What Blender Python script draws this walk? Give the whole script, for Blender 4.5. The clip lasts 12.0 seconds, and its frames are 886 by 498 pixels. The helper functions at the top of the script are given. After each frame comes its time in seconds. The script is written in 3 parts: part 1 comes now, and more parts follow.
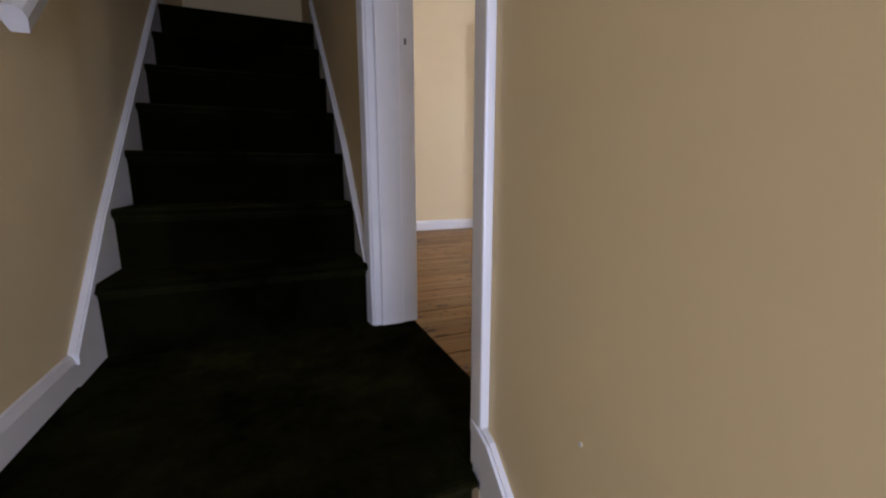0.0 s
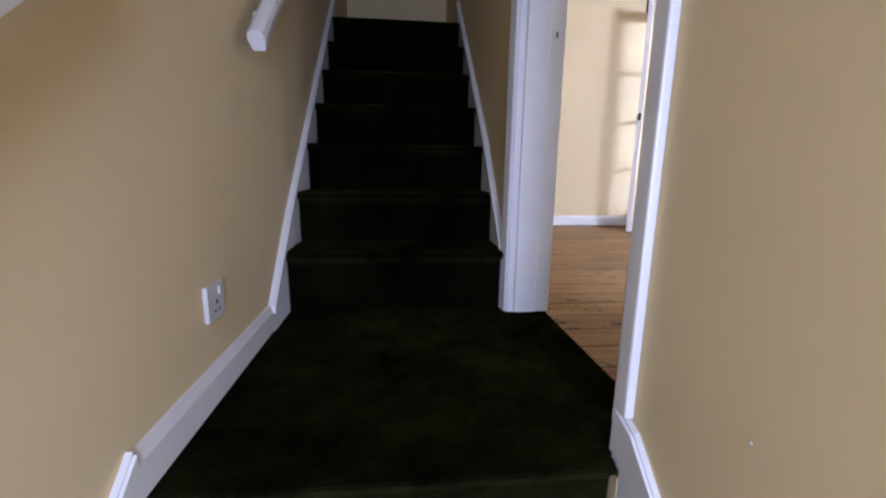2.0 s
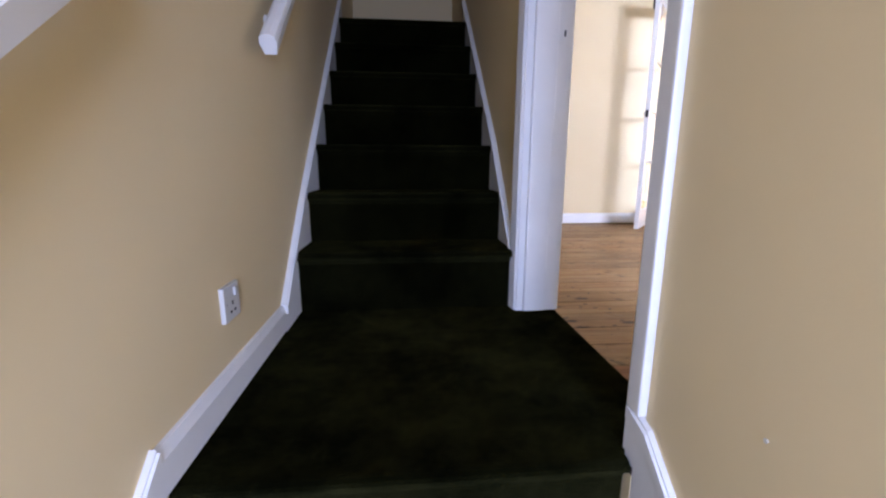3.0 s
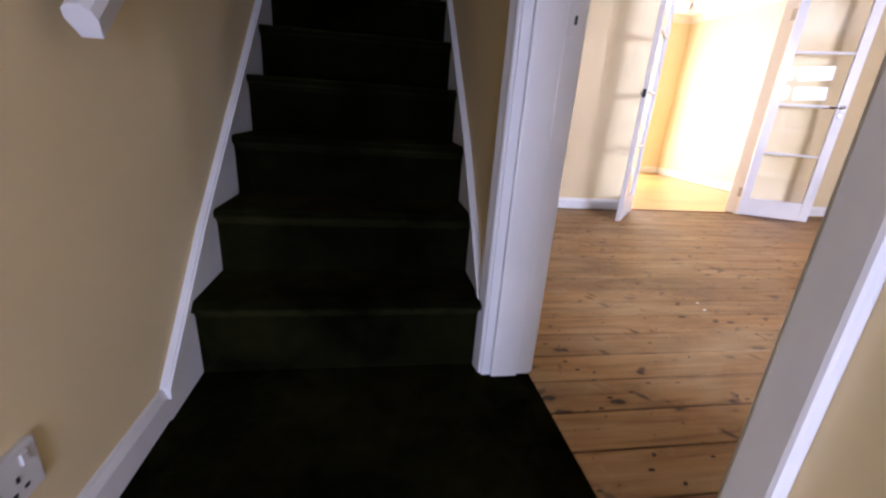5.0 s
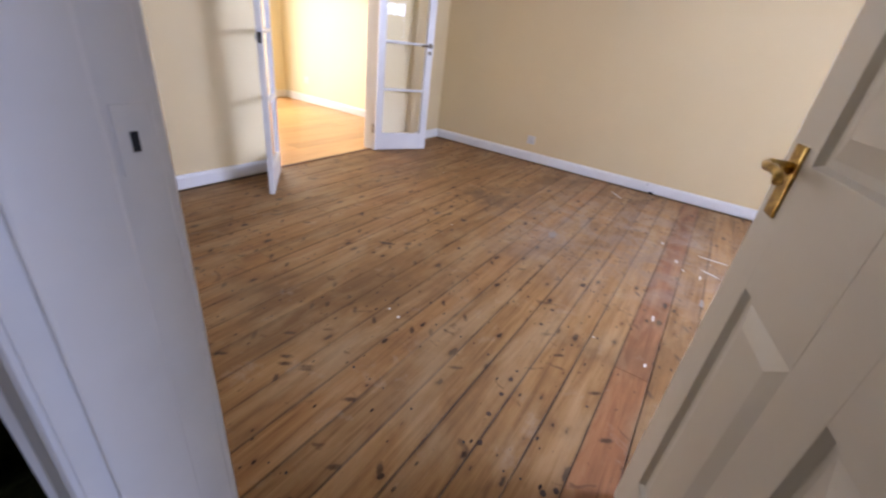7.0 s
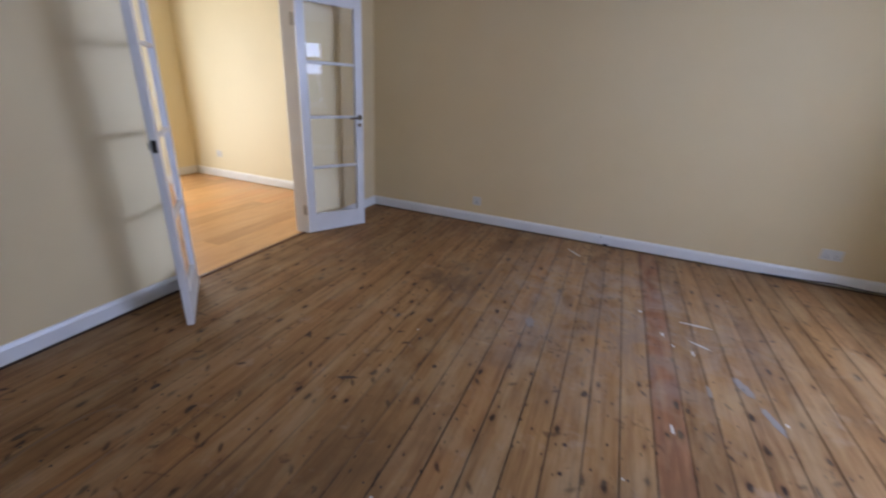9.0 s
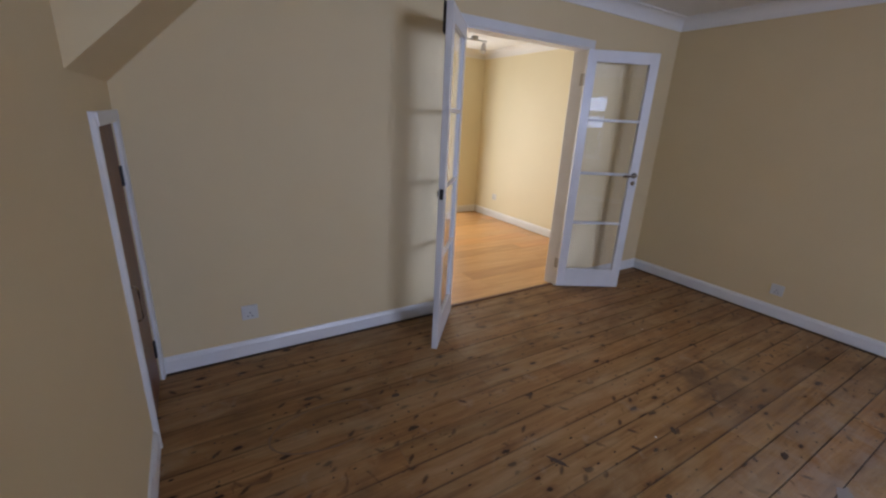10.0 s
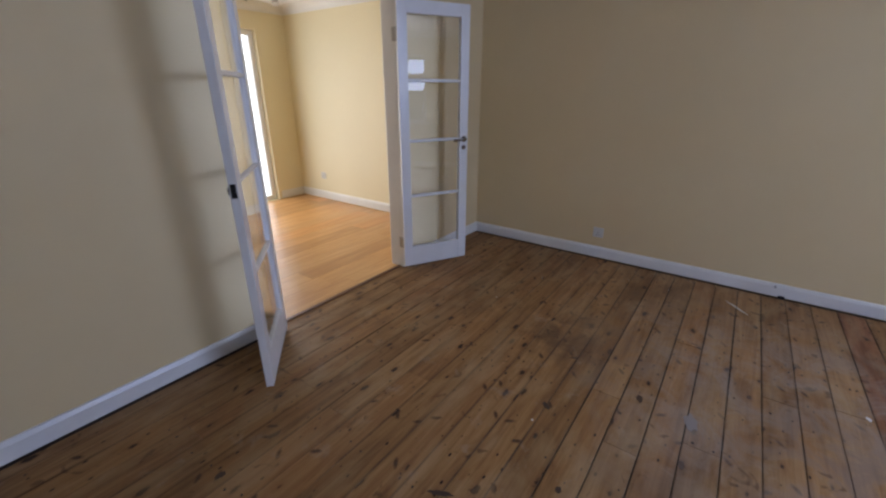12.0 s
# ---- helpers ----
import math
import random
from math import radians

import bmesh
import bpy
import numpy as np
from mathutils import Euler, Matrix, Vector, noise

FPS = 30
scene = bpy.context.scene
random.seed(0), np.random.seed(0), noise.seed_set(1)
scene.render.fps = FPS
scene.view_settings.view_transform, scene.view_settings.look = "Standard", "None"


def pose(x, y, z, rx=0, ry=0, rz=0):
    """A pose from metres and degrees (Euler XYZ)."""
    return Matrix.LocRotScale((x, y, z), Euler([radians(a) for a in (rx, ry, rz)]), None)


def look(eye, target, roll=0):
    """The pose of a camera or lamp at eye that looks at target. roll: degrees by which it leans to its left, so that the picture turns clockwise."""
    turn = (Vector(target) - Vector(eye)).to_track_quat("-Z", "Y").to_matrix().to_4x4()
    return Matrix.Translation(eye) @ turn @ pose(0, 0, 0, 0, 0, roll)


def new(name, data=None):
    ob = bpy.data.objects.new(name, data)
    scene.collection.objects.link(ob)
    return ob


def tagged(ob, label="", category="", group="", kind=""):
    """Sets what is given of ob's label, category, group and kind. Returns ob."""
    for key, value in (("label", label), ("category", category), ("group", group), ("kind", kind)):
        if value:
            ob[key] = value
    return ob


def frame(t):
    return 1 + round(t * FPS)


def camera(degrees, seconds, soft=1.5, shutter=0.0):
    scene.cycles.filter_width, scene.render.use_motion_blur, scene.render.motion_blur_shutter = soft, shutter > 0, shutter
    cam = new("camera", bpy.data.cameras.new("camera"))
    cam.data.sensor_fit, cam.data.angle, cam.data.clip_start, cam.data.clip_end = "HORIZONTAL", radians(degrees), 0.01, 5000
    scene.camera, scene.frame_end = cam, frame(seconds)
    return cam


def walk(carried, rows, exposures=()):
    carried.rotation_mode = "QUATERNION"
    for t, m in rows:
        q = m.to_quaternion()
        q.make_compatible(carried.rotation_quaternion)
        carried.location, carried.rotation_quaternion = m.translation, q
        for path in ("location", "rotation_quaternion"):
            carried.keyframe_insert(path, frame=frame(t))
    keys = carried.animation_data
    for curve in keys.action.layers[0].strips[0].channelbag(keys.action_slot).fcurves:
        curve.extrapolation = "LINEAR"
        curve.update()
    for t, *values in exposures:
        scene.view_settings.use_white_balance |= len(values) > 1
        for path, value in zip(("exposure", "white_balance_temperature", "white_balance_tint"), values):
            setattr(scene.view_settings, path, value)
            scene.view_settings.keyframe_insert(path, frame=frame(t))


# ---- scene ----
cam = camera(94.7, 12.0, soft=2.2, shutter=0.2)
PATH = [
    (0, (0.019, 0.585, 0.568), (0.769, 2.403, 0.207), -0.1),
    (0.5, (0.035, 0.672, 0.549), (0.724, 2.507, 0.149), 0.8),
    (1, (0.043, 0.692, 0.565), (0.715, 2.53, 0.157), 2.0),
    (1.5, (-0.021, 0.631, 0.559), (0.304, 2.568, 0.181), 0.9),
    (2, (-0.073, 0.542, 0.56), (0.135, 2.492, 0.167), 0.8),
    (2.5, (-0.076, 0.535, 0.557), (0.154, 2.485, 0.179), 0.8),
    (3, (-0.088, 0.536, 0.565), (0.092, 2.487, 0.165), 0.2),
    (3.2, (-0.102, 0.523, 0.557), (0.082, 2.461, 0.099), -1.4),
    (4.8, (-0.029, 0.934, 0.702), (0.279, 2.777, -0.011), 3.9),
    (5, (0.007, 0.977, 0.794), (0.327, 2.842, 0.147), 4.0),
    (5.5, (0.044, 1.157, 0.913), (0.722, 2.869, 0.133), 3.1),
    (6, (0.133, 1.316, 1.001), (1.174, 2.855, 0.26), 4.5),
    (6.5, (0.24, 1.443, 1.102), (1.49, 2.772, 0.283), 6.2),
    (7, (0.302, 1.569, 1.147), (1.831, 2.468, 0.223), 7.4),
    (7.2, (0.314, 1.616, 1.218), (1.948, 2.295, 0.286), 6.3),
    (8.8, (0.602, 1.942, 1.372), (2.394, 2.375, 0.595), 4.4),
    (9, (0.665, 1.98, 1.366), (2.39, 2.656, 0.614), 3.5),
    (9.5, (0.782, 2.029, 1.397), (2.167, 3.322, 0.756), 5.1),
    (10, (0.776, 2.046, 1.421), (1.788, 3.659, 0.809), 2.9),
    (10.5, (0.785, 2.066, 1.424), (1.745, 3.703, 0.791), 1.9),
    (11, (0.86, 2.087, 1.421), (1.98, 3.572, 0.686), 1.9),
    (11.5, (0.969, 2.16, 1.416), (2.289, 3.478, 0.694), 2.2),
    (12, (1.133, 2.331, 1.4), (2.646, 3.419, 0.673), 0.1),
]
walk(cam, [(t, look(eye, target, roll)) for t, eye, target, roll in PATH], exposures=[
    (0.0, 0.3, 8800, 10), (0.5, 0.68, 8000, 11), (1.0, 0.84, 7900, 11), (1.5, 0.78, 7900, 12), (2.0, 0.86, 7600, 10), (3.2, 1.2, 7200, 10), (4.8, 0.93, 8000, 15),
    (5.5, 0.75, 8000, 16), (6.5, 0.66, 7700, 13), (7.2, 0.24, 7500, 10), (8.8, -0.48, 6850, 6), (9.5, -0.65, 7100, 6), (10.5, -1.0, 7400, 8), (12.0, -0.9, 7000, 6)])

# ---- light ----
world = bpy.data.worlds.new("sky")
scene.world = world
world.use_nodes = True
wn = world.node_tree
sky = wn.nodes.new("ShaderNodeTexSky")
sky.sky_type = "NISHITA"
sky.sun_disc = False
sky.sun_elevation, sky.sun_rotation = radians(50), radians(-78)
wn.nodes["Background"].inputs["Strength"].default_value = 0.12
wn.links.new(sky.outputs[0], wn.nodes["Background"].inputs["Color"])

sun = new("sun", bpy.data.lights.new("sun", "SUN"))
sun.data.energy, sun.data.angle, sun.data.color = 0.8, radians(15), (1.0, 0.96, 0.9)
sun.matrix_world = look((-9, 2, 12), (0, 0, 0))


def window_light(name, centre, target, w, h, power, colour):
    ob = new(name, bpy.data.lights.new(name, "AREA"))
    ob.data.shape, ob.data.size, ob.data.size_y = "RECTANGLE", w, h
    ob.data.energy, ob.data.color = power, colour
    ob.matrix_world = look(centre, target)
    return ob


window_light("window_daylight", (2.6, -0.85, 1.66), (2.6, 3.0, 1.1), 1.55, 0.54, 150, (0.61, 0.79, 1.43))
window_light("patio_daylight", (3.4, 7.62, 1.0), (3.4, 5.0, 0.9), 2.3, 2.3, 132, (0.84, 0.89, 1.06))
window_light("front_door_daylight", (0.06, -0.75, 0.62), (-0.10, 1.6, 0.0), 0.5, 1.15, 23, (0.60, 0.79, 1.56))


# ---- materials ----
def mat(name, colour, rough=0.6, metal=0.0):
    m = bpy.data.materials.new(name)
    m.use_nodes = True
    b = m.node_tree.nodes["Principled BSDF"]
    b.inputs["Base Color"].default_value = (*colour, 1)
    b.inputs["Roughness"].default_value = rough
    b.inputs["Metallic"].default_value = metal
    return m


def node(m, kind, **inputs):
    n = m.node_tree.nodes.new(kind)
    for key, value in inputs.items():
        n.inputs[key.replace("_", " ")].default_value = value
    return n


def link(m, a, b):
    m.node_tree.links.new(a, b)


def coords(m, scale=(1, 1, 1), shift=False):
    tc = node(m, "ShaderNodeTexCoord")
    mp = node(m, "ShaderNodeMapping")
    mp.inputs["Scale"].default_value = scale
    link(m, tc.outputs["Object"], mp.inputs["Vector"])
    if shift:
        oi = node(m, "ShaderNodeObjectInfo")
        mul = node(m, "ShaderNodeVectorMath")
        mul.operation = "SCALE"
        mul.inputs[0].default_value = (37.0, 53.0, 11.0)
        link(m, oi.outputs["Random"], mul.inputs["Scale"])
        link(m, mul.outputs[0], mp.inputs["Location"])
    return mp.outputs[0]


def noise_tex(m, vec, scale, detail=4.0, rough=0.55, distort=0.0):
    n = node(m, "ShaderNodeTexNoise", Scale=scale, Detail=detail, Roughness=rough, Distortion=distort)
    link(m, vec, n.inputs["Vector"])
    return n.outputs["Fac"]


def ramp(m, fac, stops):
    r = node(m, "ShaderNodeValToRGB")
    e = r.color_ramp.elements
    e[0].position, e[0].color = stops[0][0], (*stops[0][1], 1)
    e[1].position, e[1].color = stops[-1][0], (*stops[-1][1], 1)
    for p, c in stops[1:-1]:
        k = e.new(p)
        k.color = (*c, 1)
    link(m, fac, r.inputs[0])
    return r.outputs[0]


def mix(m, fac, a, b, mode="MIX"):
    x = node(m, "ShaderNodeMix")
    x.data_type, x.blend_type = "RGBA", mode
    for v, k in ((fac, 0), (a, 6), (b, 7)):
        if isinstance(v, (int, float)):
            x.inputs[k].default_value = v
        elif isinstance(v, tuple):
            x.inputs[k].default_value = (*v, 1)
        else:
            link(m, v, x.inputs[k])
    return x.outputs[2]


def bump(m, height, strength, dist):
    b = node(m, "ShaderNodeBump", Strength=strength, Distance=dist)
    link(m, height, b.inputs["Height"])
    link(m, b.outputs[0], m.node_tree.nodes["Principled BSDF"].inputs["Normal"])


def base(m, out):
    link(m, out, m.node_tree.nodes["Principled BSDF"].inputs["Base Color"])


def rough_from(m, fac, lo, hi):
    r = node(m, "ShaderNodeMapRange")
    r.inputs["To Min"].default_value, r.inputs["To Max"].default_value = lo, hi
    link(m, fac, r.inputs["Value"])
    link(m, r.outputs[0], m.node_tree.nodes["Principled BSDF"].inputs["Roughness"])


def painted(name, c1, c2, rough, grain=90.0, strength=0.12, blotch=1.3):
    m = mat(name, c1, rough)
    v = coords(m)
    big = noise_tex(m, v, blotch, 5, 0.6)
    base(m, ramp(m, big, [(0.3, c2), (0.7, c1)]))
    fine = noise_tex(m, v, grain, 3, 0.6)
    bump(m, fine, strength, 0.004)
    rough_from(m, big, rough - 0.06, rough + 0.06)
    return m


CREAM = painted("cream_wall_paint", (0.69, 0.545, 0.312), (0.66, 0.515, 0.287), 0.72, 160, 0.045)
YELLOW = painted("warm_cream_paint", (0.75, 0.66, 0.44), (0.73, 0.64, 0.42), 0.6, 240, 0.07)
CEIL = painted("ceiling_white", (0.80, 0.78, 0.73), (0.76, 0.74, 0.69), 0.75, 60, 0.2)
TRIM = painted("white_gloss_trim", (0.76, 0.75, 0.72), (0.69, 0.68, 0.65), 0.34, 25, 0.06, 4.0)
DOORWHITE = painted("off_white_door_paint", (0.74, 0.71, 0.65), (0.70, 0.67, 0.61), 0.38, 30, 0.06, 3.0)
PLASTIC = mat("white_plastic", (0.60, 0.585, 0.55), 0.3)
DARKHOLE = mat("black_slot", (0.012, 0.012, 0.012), 0.5)
BRASS = mat("aged_brass", (0.62, 0.42, 0.13), 0.28, 1.0)
base(BRASS, ramp(BRASS, noise_tex(BRASS, coords(BRASS), 60, 4), [(0.35, (0.30, 0.18, 0.05)), (0.65, (0.72, 0.50, 0.18))]))
CHROME = mat("chrome", (0.36, 0.33, 0.29), 0.2, 1.0)
STEEL = mat("dull_steel", (0.42, 0.41, 0.40), 0.42, 1.0)
IRON = mat("black_iron", (0.03, 0.028, 0.027), 0.45, 0.6)
RUBBER = mat("black_cable", (0.015, 0.015, 0.016), 0.5)
SUB = mat("dark_subfloor_gap_shade", (0.035, 0.022, 0.013), 0.9)
GLASS = mat("glass", (1, 1, 1), 0.0)
GLASS.node_tree.nodes["Principled BSDF"].inputs["Transmission Weight"].default_value = 1.0
GLASS.node_tree.nodes["Principled BSDF"].inputs["IOR"].default_value = 1.45

CARPET = mat("dark_green_carpet", (0.03, 0.03, 0.014), 0.95)
cv = coords(CARPET)
cfine = noise_tex(CARPET, cv, 260, 3, 0.75)
cbig = noise_tex(CARPET, cv, 3.5, 7, 0.75)
base(CARPET, mix(CARPET, cfine, ramp(CARPET, cbig, [(0.38, (0.0004, 0.0005, 0.0002)), (0.66, (0.007, 0.0072, 0.002))]), (0.003, 0.0031, 0.0012)))
bump(CARPET, cfine, 1.0, 0.008)
CARPET.node_tree.nodes["Principled BSDF"].inputs["Specular IOR Level"].default_value = 0.0
CARPET.node_tree.nodes["Principled BSDF"].inputs["Sheen Weight"].default_value = 0.16
CARPET.node_tree.nodes["Principled BSDF"].inputs["Sheen Roughness"].default_value = 0.35
link(CARPET, ramp(CARPET, cbig, [(0.38, (0.07, 0.075, 0.03)), (0.64, (0.46, 0.42, 0.15))]), CARPET.node_tree.nodes["Principled BSDF"].inputs["Sheen Tint"])


def boards(name, light, mid, dark, knots, rough):
    m = mat(name, mid, rough)
    v = coords(m, (1, 1, 1), True)
    sx = node(m, "ShaderNodeMapping")
    sx.inputs["Scale"].default_value = (0.9, 13.0, 1.0)
    link(m, v, sx.inputs["Vector"])
    grain = noise_tex(m, sx.outputs[0], 2.2, 6, 0.6, 0.7)
    sf = node(m, "ShaderNodeMapping")
    sf.inputs["Scale"].default_value = (3.0, 110.0, 1.0)
    link(m, v, sf.inputs["Vector"])
    fine = noise_tex(m, sf.outputs[0], 2.0, 4, 0.6, 0.2)
    col = ramp(m, grain, [(0.28, dark), (0.5, mid), (0.72, light)])
    col = mix(m, 0.16, col, ramp(m, fine, [(0.3, dark), (0.7, light)]))
    oi = node(m, "ShaderNodeObjectInfo")
    tint = ramp(m, oi.outputs["Random"], [(0.0, (0.66, 0.60, 0.53)), (0.35, (1, 0.97, 0.92)), (0.7, (0.85, 0.86, 0.90)), (1.0, (1.0, 0.86, 0.74))])
    col = mix(m, 0.85, col, tint, "MULTIPLY")
    if knots:
        kv = node(m, "ShaderNodeMapping")
        kv.inputs["Scale"].default_value = (5.0, 11.0, 1.0)
        link(m, v, kv.inputs["Vector"])
        vo = node(m, "ShaderNodeTexVoronoi", Scale=1.0, Randomness=1.0)
        vo.voronoi_dimensions = "2D"
        link(m, kv.outputs[0], vo.inputs["Vector"])
        sep = node(m, "ShaderNodeSeparateColor")
        link(m, vo.outputs["Color"], sep.inputs[0])
        size = node(m, "ShaderNodeMapRange")
        for k, val in (("From Min", 0.35), ("From Max", 1.0), ("To Min", 0.0), ("To Max", 0.248)):
            size.inputs[k].default_value = val
        link(m, sep.outputs[0], size.inputs["Value"])
        wob = node(m, "ShaderNodeMath")
        wob.operation = "MULTIPLY_ADD"
        wob.inputs[1].default_value = 0.2
        link(m, noise_tex(m, v, 45, 2), wob.inputs[0])
        link(m, vo.outputs["Distance"], wob.inputs[2])
        d = node(m, "ShaderNodeMath")
        d.operation = "SUBTRACT"
        link(m, size.outputs[0], d.inputs[0])
        link(m, wob.outputs[0], d.inputs[1])
        core = node(m, "ShaderNodeMapRange")
        core.inputs["From Min"].default_value, core.inputs["From Max"].default_value = -0.025, 0.03
        link(m, d.outputs[0], core.inputs["Value"])
        halo = node(m, "ShaderNodeMapRange")
        halo.inputs["From Min"].default_value, halo.inputs["From Max"].default_value = -0.16, 0.0
        halo.inputs["To Max"].default_value = 0.5
        link(m, d.outputs[0], halo.inputs["Value"])
        col = mix(m, halo.outputs[0], col, (0.17, 0.075, 0.028))
        col = mix(m, core.outputs[0], col, (0.034, 0.016, 0.008))
        # spike knots, lying slantwise across the grain
        for turn, limit in ((38, 0.86), (-52, 0.88)):
            kr = node(m, "ShaderNodeMapping")
            kr.vector_type = "TEXTURE"
            kr.inputs["Rotation"].default_value = (0, 0, radians(turn))
            kr.inputs["Scale"].default_value = (0.22, 0.085, 1.0)
            link(m, v, kr.inputs["Vector"])
            sv = node(m, "ShaderNodeTexVoronoi", Scale=1.0, Randomness=1.0)
            sv.voronoi_dimensions = "2D"
            link(m, kr.outputs[0], sv.inputs["Vector"])
            ssep = node(m, "ShaderNodeSeparateColor")
            link(m, sv.outputs["Color"], ssep.inputs[0])
            few = node(m, "ShaderNodeMath")
            few.operation = "GREATER_THAN"
            few.inputs[1].default_value = limit
            link(m, ssep.outputs[0], few.inputs[0])
            wide = node(m, "ShaderNodeMath")
            wide.operation = "MULTIPLY_ADD"
            wide.inputs[1].default_value = 0.16
            link(m, noise_tex(m, v, 60, 3, 0.7), wide.inputs[0])
            link(m, sv.outputs["Distance"], wide.inputs[2])
            spike = node(m, "ShaderNodeMapRange")
            spike.inputs["From Min"].default_value, spike.inputs["From Max"].default_value = 0.23, 0.14
            spike.inputs["To Max"].default_value = 0.9
            link(m, wide.outputs[0], spike.inputs["Value"])
            on = node(m, "ShaderNodeMath")
            on.operation = "MULTIPLY"
            link(m, few.outputs[0], on.inputs[0])
            link(m, spike.outputs[0], on.inputs[1])
            col = mix(m, on.outputs[0], col, (0.055, 0.026, 0.012))
        # nail holes and small pits
        pv = node(m, "ShaderNodeMapping")
        pv.inputs["Scale"].default_value = (6.5, 13.0, 1.0)
        link(m, v, pv.inputs["Vector"])
        pit = node(m, "ShaderNodeTexVoronoi", Scale=1.0, Randomness=1.0)
        pit.voronoi_dimensions = "2D"
        link(m, pv.outputs[0], pit.inputs["Vector"])
        psep = node(m, "ShaderNodeSeparateColor")
        link(m, pit.outputs["Color"], psep.inputs[0])
        pd = node(m, "ShaderNodeMath")
        pd.operation = "MULTIPLY_ADD"
        pd.inputs[1].default_value = 0.075
        link(m, psep.outputs[2], pd.inputs[0])
        neg = node(m, "ShaderNodeMath")
        neg.operation = "MULTIPLY"
        neg.inputs[1].default_value = -1.0
        link(m, pit.outputs["Distance"], neg.inputs[0])
        link(m, neg.outputs[0], pd.inputs[2])
        pm = node(m, "ShaderNodeMapRange")
        pm.inputs["From Min"].default_value, pm.inputs["From Max"].default_value = -0.005, 0.02
        link(m, pd.outputs[0], pm.inputs["Value"])
        col = mix(m, pm.outputs[0], col, (0.022, 0.012, 0.008))
        # dirt worked into the edges of each board
        gp = node(m, "ShaderNodeSeparateXYZ")
        link(m, coords(m), gp.inputs[0])
        fr = node(m, "ShaderNodeMath")
        fr.operation = "PINGPONG"
        off = node(m, "ShaderNodeMath")
        off.operation = "SUBTRACT"
        off.inputs[1].default_value = 1.995 - 0.1393 * 40
        link(m, gp.outputs[1], off.inputs[0])
        link(m, off.outputs[0], fr.inputs[0])
        fr.inputs[1].default_value = 0.1393 / 2
        edge = node(m, "ShaderNodeMapRange")
        edge.interpolation_type = "SMOOTHSTEP"
        edge.inputs["From Min"].default_value, edge.inputs["From Max"].default_value = 0.009, 0.0
        edge.inputs["To Max"].default_value = 1.0
        link(m, fr.outputs[0], edge.inputs["Value"])
        en = node(m, "ShaderNodeMapRange")
        en.inputs["From Min"].default_value, en.inputs["From Max"].default_value = 0.35, 0.65
        en.inputs["To Min"].default_value, en.inputs["To Max"].default_value = 0.15, 0.9
        link(m, noise_tex(m, coords(m), 2.4, 4, 0.6), en.inputs["Value"])
        em = node(m, "ShaderNodeMath")
        em.operation = "MULTIPLY"
        link(m, edge.outputs[0], em.inputs[0])
        link(m, en.outputs[0], em.inputs[1])
        col = mix(m, em.outputs[0], col, (0.060, 0.032, 0.017))
        # worn, grimy and paint-splashed patches left by years of use
        w = coords(m)
        grime = noise_tex(m, w, 1.1, 6, 0.65, 0.6)
        gm = node(m, "ShaderNodeMapRange")
        gm.inputs["From Min"].default_value, gm.inputs["From Max"].default_value = 0.50, 0.70
        gm.inputs["To Max"].default_value = 0.66
        link(m, grime, gm.inputs["Value"])
        col = mix(m, gm.outputs[0], col, (0.12, 0.065, 0.032))
        pale = noise_tex(m, coords(m, (0.8, 2.2, 1.0)), 2.6, 5, 0.6, 0.3)
        plm = node(m, "ShaderNodeMapRange")
        plm.inputs["From Min"].default_value, plm.inputs["From Max"].default_value = 0.48, 0.72
        plm.inputs["To Max"].default_value = 0.5
        link(m, pale, plm.inputs["Value"])
        col = mix(m, plm.outputs[0], col, (0.44, 0.305, 0.165))
        # a scuffed grey patch in the middle of the room and a dark stain beyond it
        for place, r0, r1, lo, hi, most, tone in (((3.35, 1.85, 0.0), 1.25, 0.45, 0.42, 0.62, 0.5, (0.33, 0.28, 0.24)), ((3.30, 2.95, 0.0), 0.55, 0.15, 0.40, 0.60, 0.6, (0.10, 0.052, 0.025)), ((3.0, 1.75, 0.0), 0.45, 0.15, 0.45, 0.60, 0.5, (0.16, 0.085, 0.045))):
            dist = node(m, "ShaderNodeVectorMath")
            dist.operation = "DISTANCE"
            dist.inputs[1].default_value = place
            link(m, w, dist.inputs[0])
            near = node(m, "ShaderNodeMapRange")
            near.inputs["From Min"].default_value, near.inputs["From Max"].default_value = r0, r1
            near.inputs["To Max"].default_value = most
            link(m, dist.outputs["Value"], near.inputs["Value"])
            ragged = node(m, "ShaderNodeMapRange")
            ragged.inputs["From Min"].default_value, ragged.inputs["From Max"].default_value = lo, hi
            link(m, noise_tex(m, w, 4.5, 6, 0.7, 0.8), ragged.inputs["Value"])
            amount = node(m, "ShaderNodeMath")
            amount.operation = "MULTIPLY"
            link(m, near.outputs[0], amount.inputs[0])
            link(m, ragged.outputs[0], amount.inputs[1])
            col = mix(m, amount.outputs[0], col, tone)
        scuff = noise_tex(m, w, 5.5, 7, 0.75, 0.4)
        sm = node(m, "ShaderNodeMapRange")
        sm.inputs["From Min"].default_value, sm.inputs["From Max"].default_value = 0.58, 0.72
        sm.inputs["To Max"].default_value = 0.30
        link(m, scuff, sm.inputs["Value"])
        col = mix(m, sm.outputs[0], col, (0.42, 0.36, 0.30))
        smudge = noise_tex(m, w, 9.0, 3, 0.5, 1.6)
        um = node(m, "ShaderNodeMapRange")
        um.inputs["From Min"].default_value, um.inputs["From Max"].default_value = 0.655, 0.72
        um.inputs["To Max"].default_value = 0.55
        link(m, smudge, um.inputs["Value"])
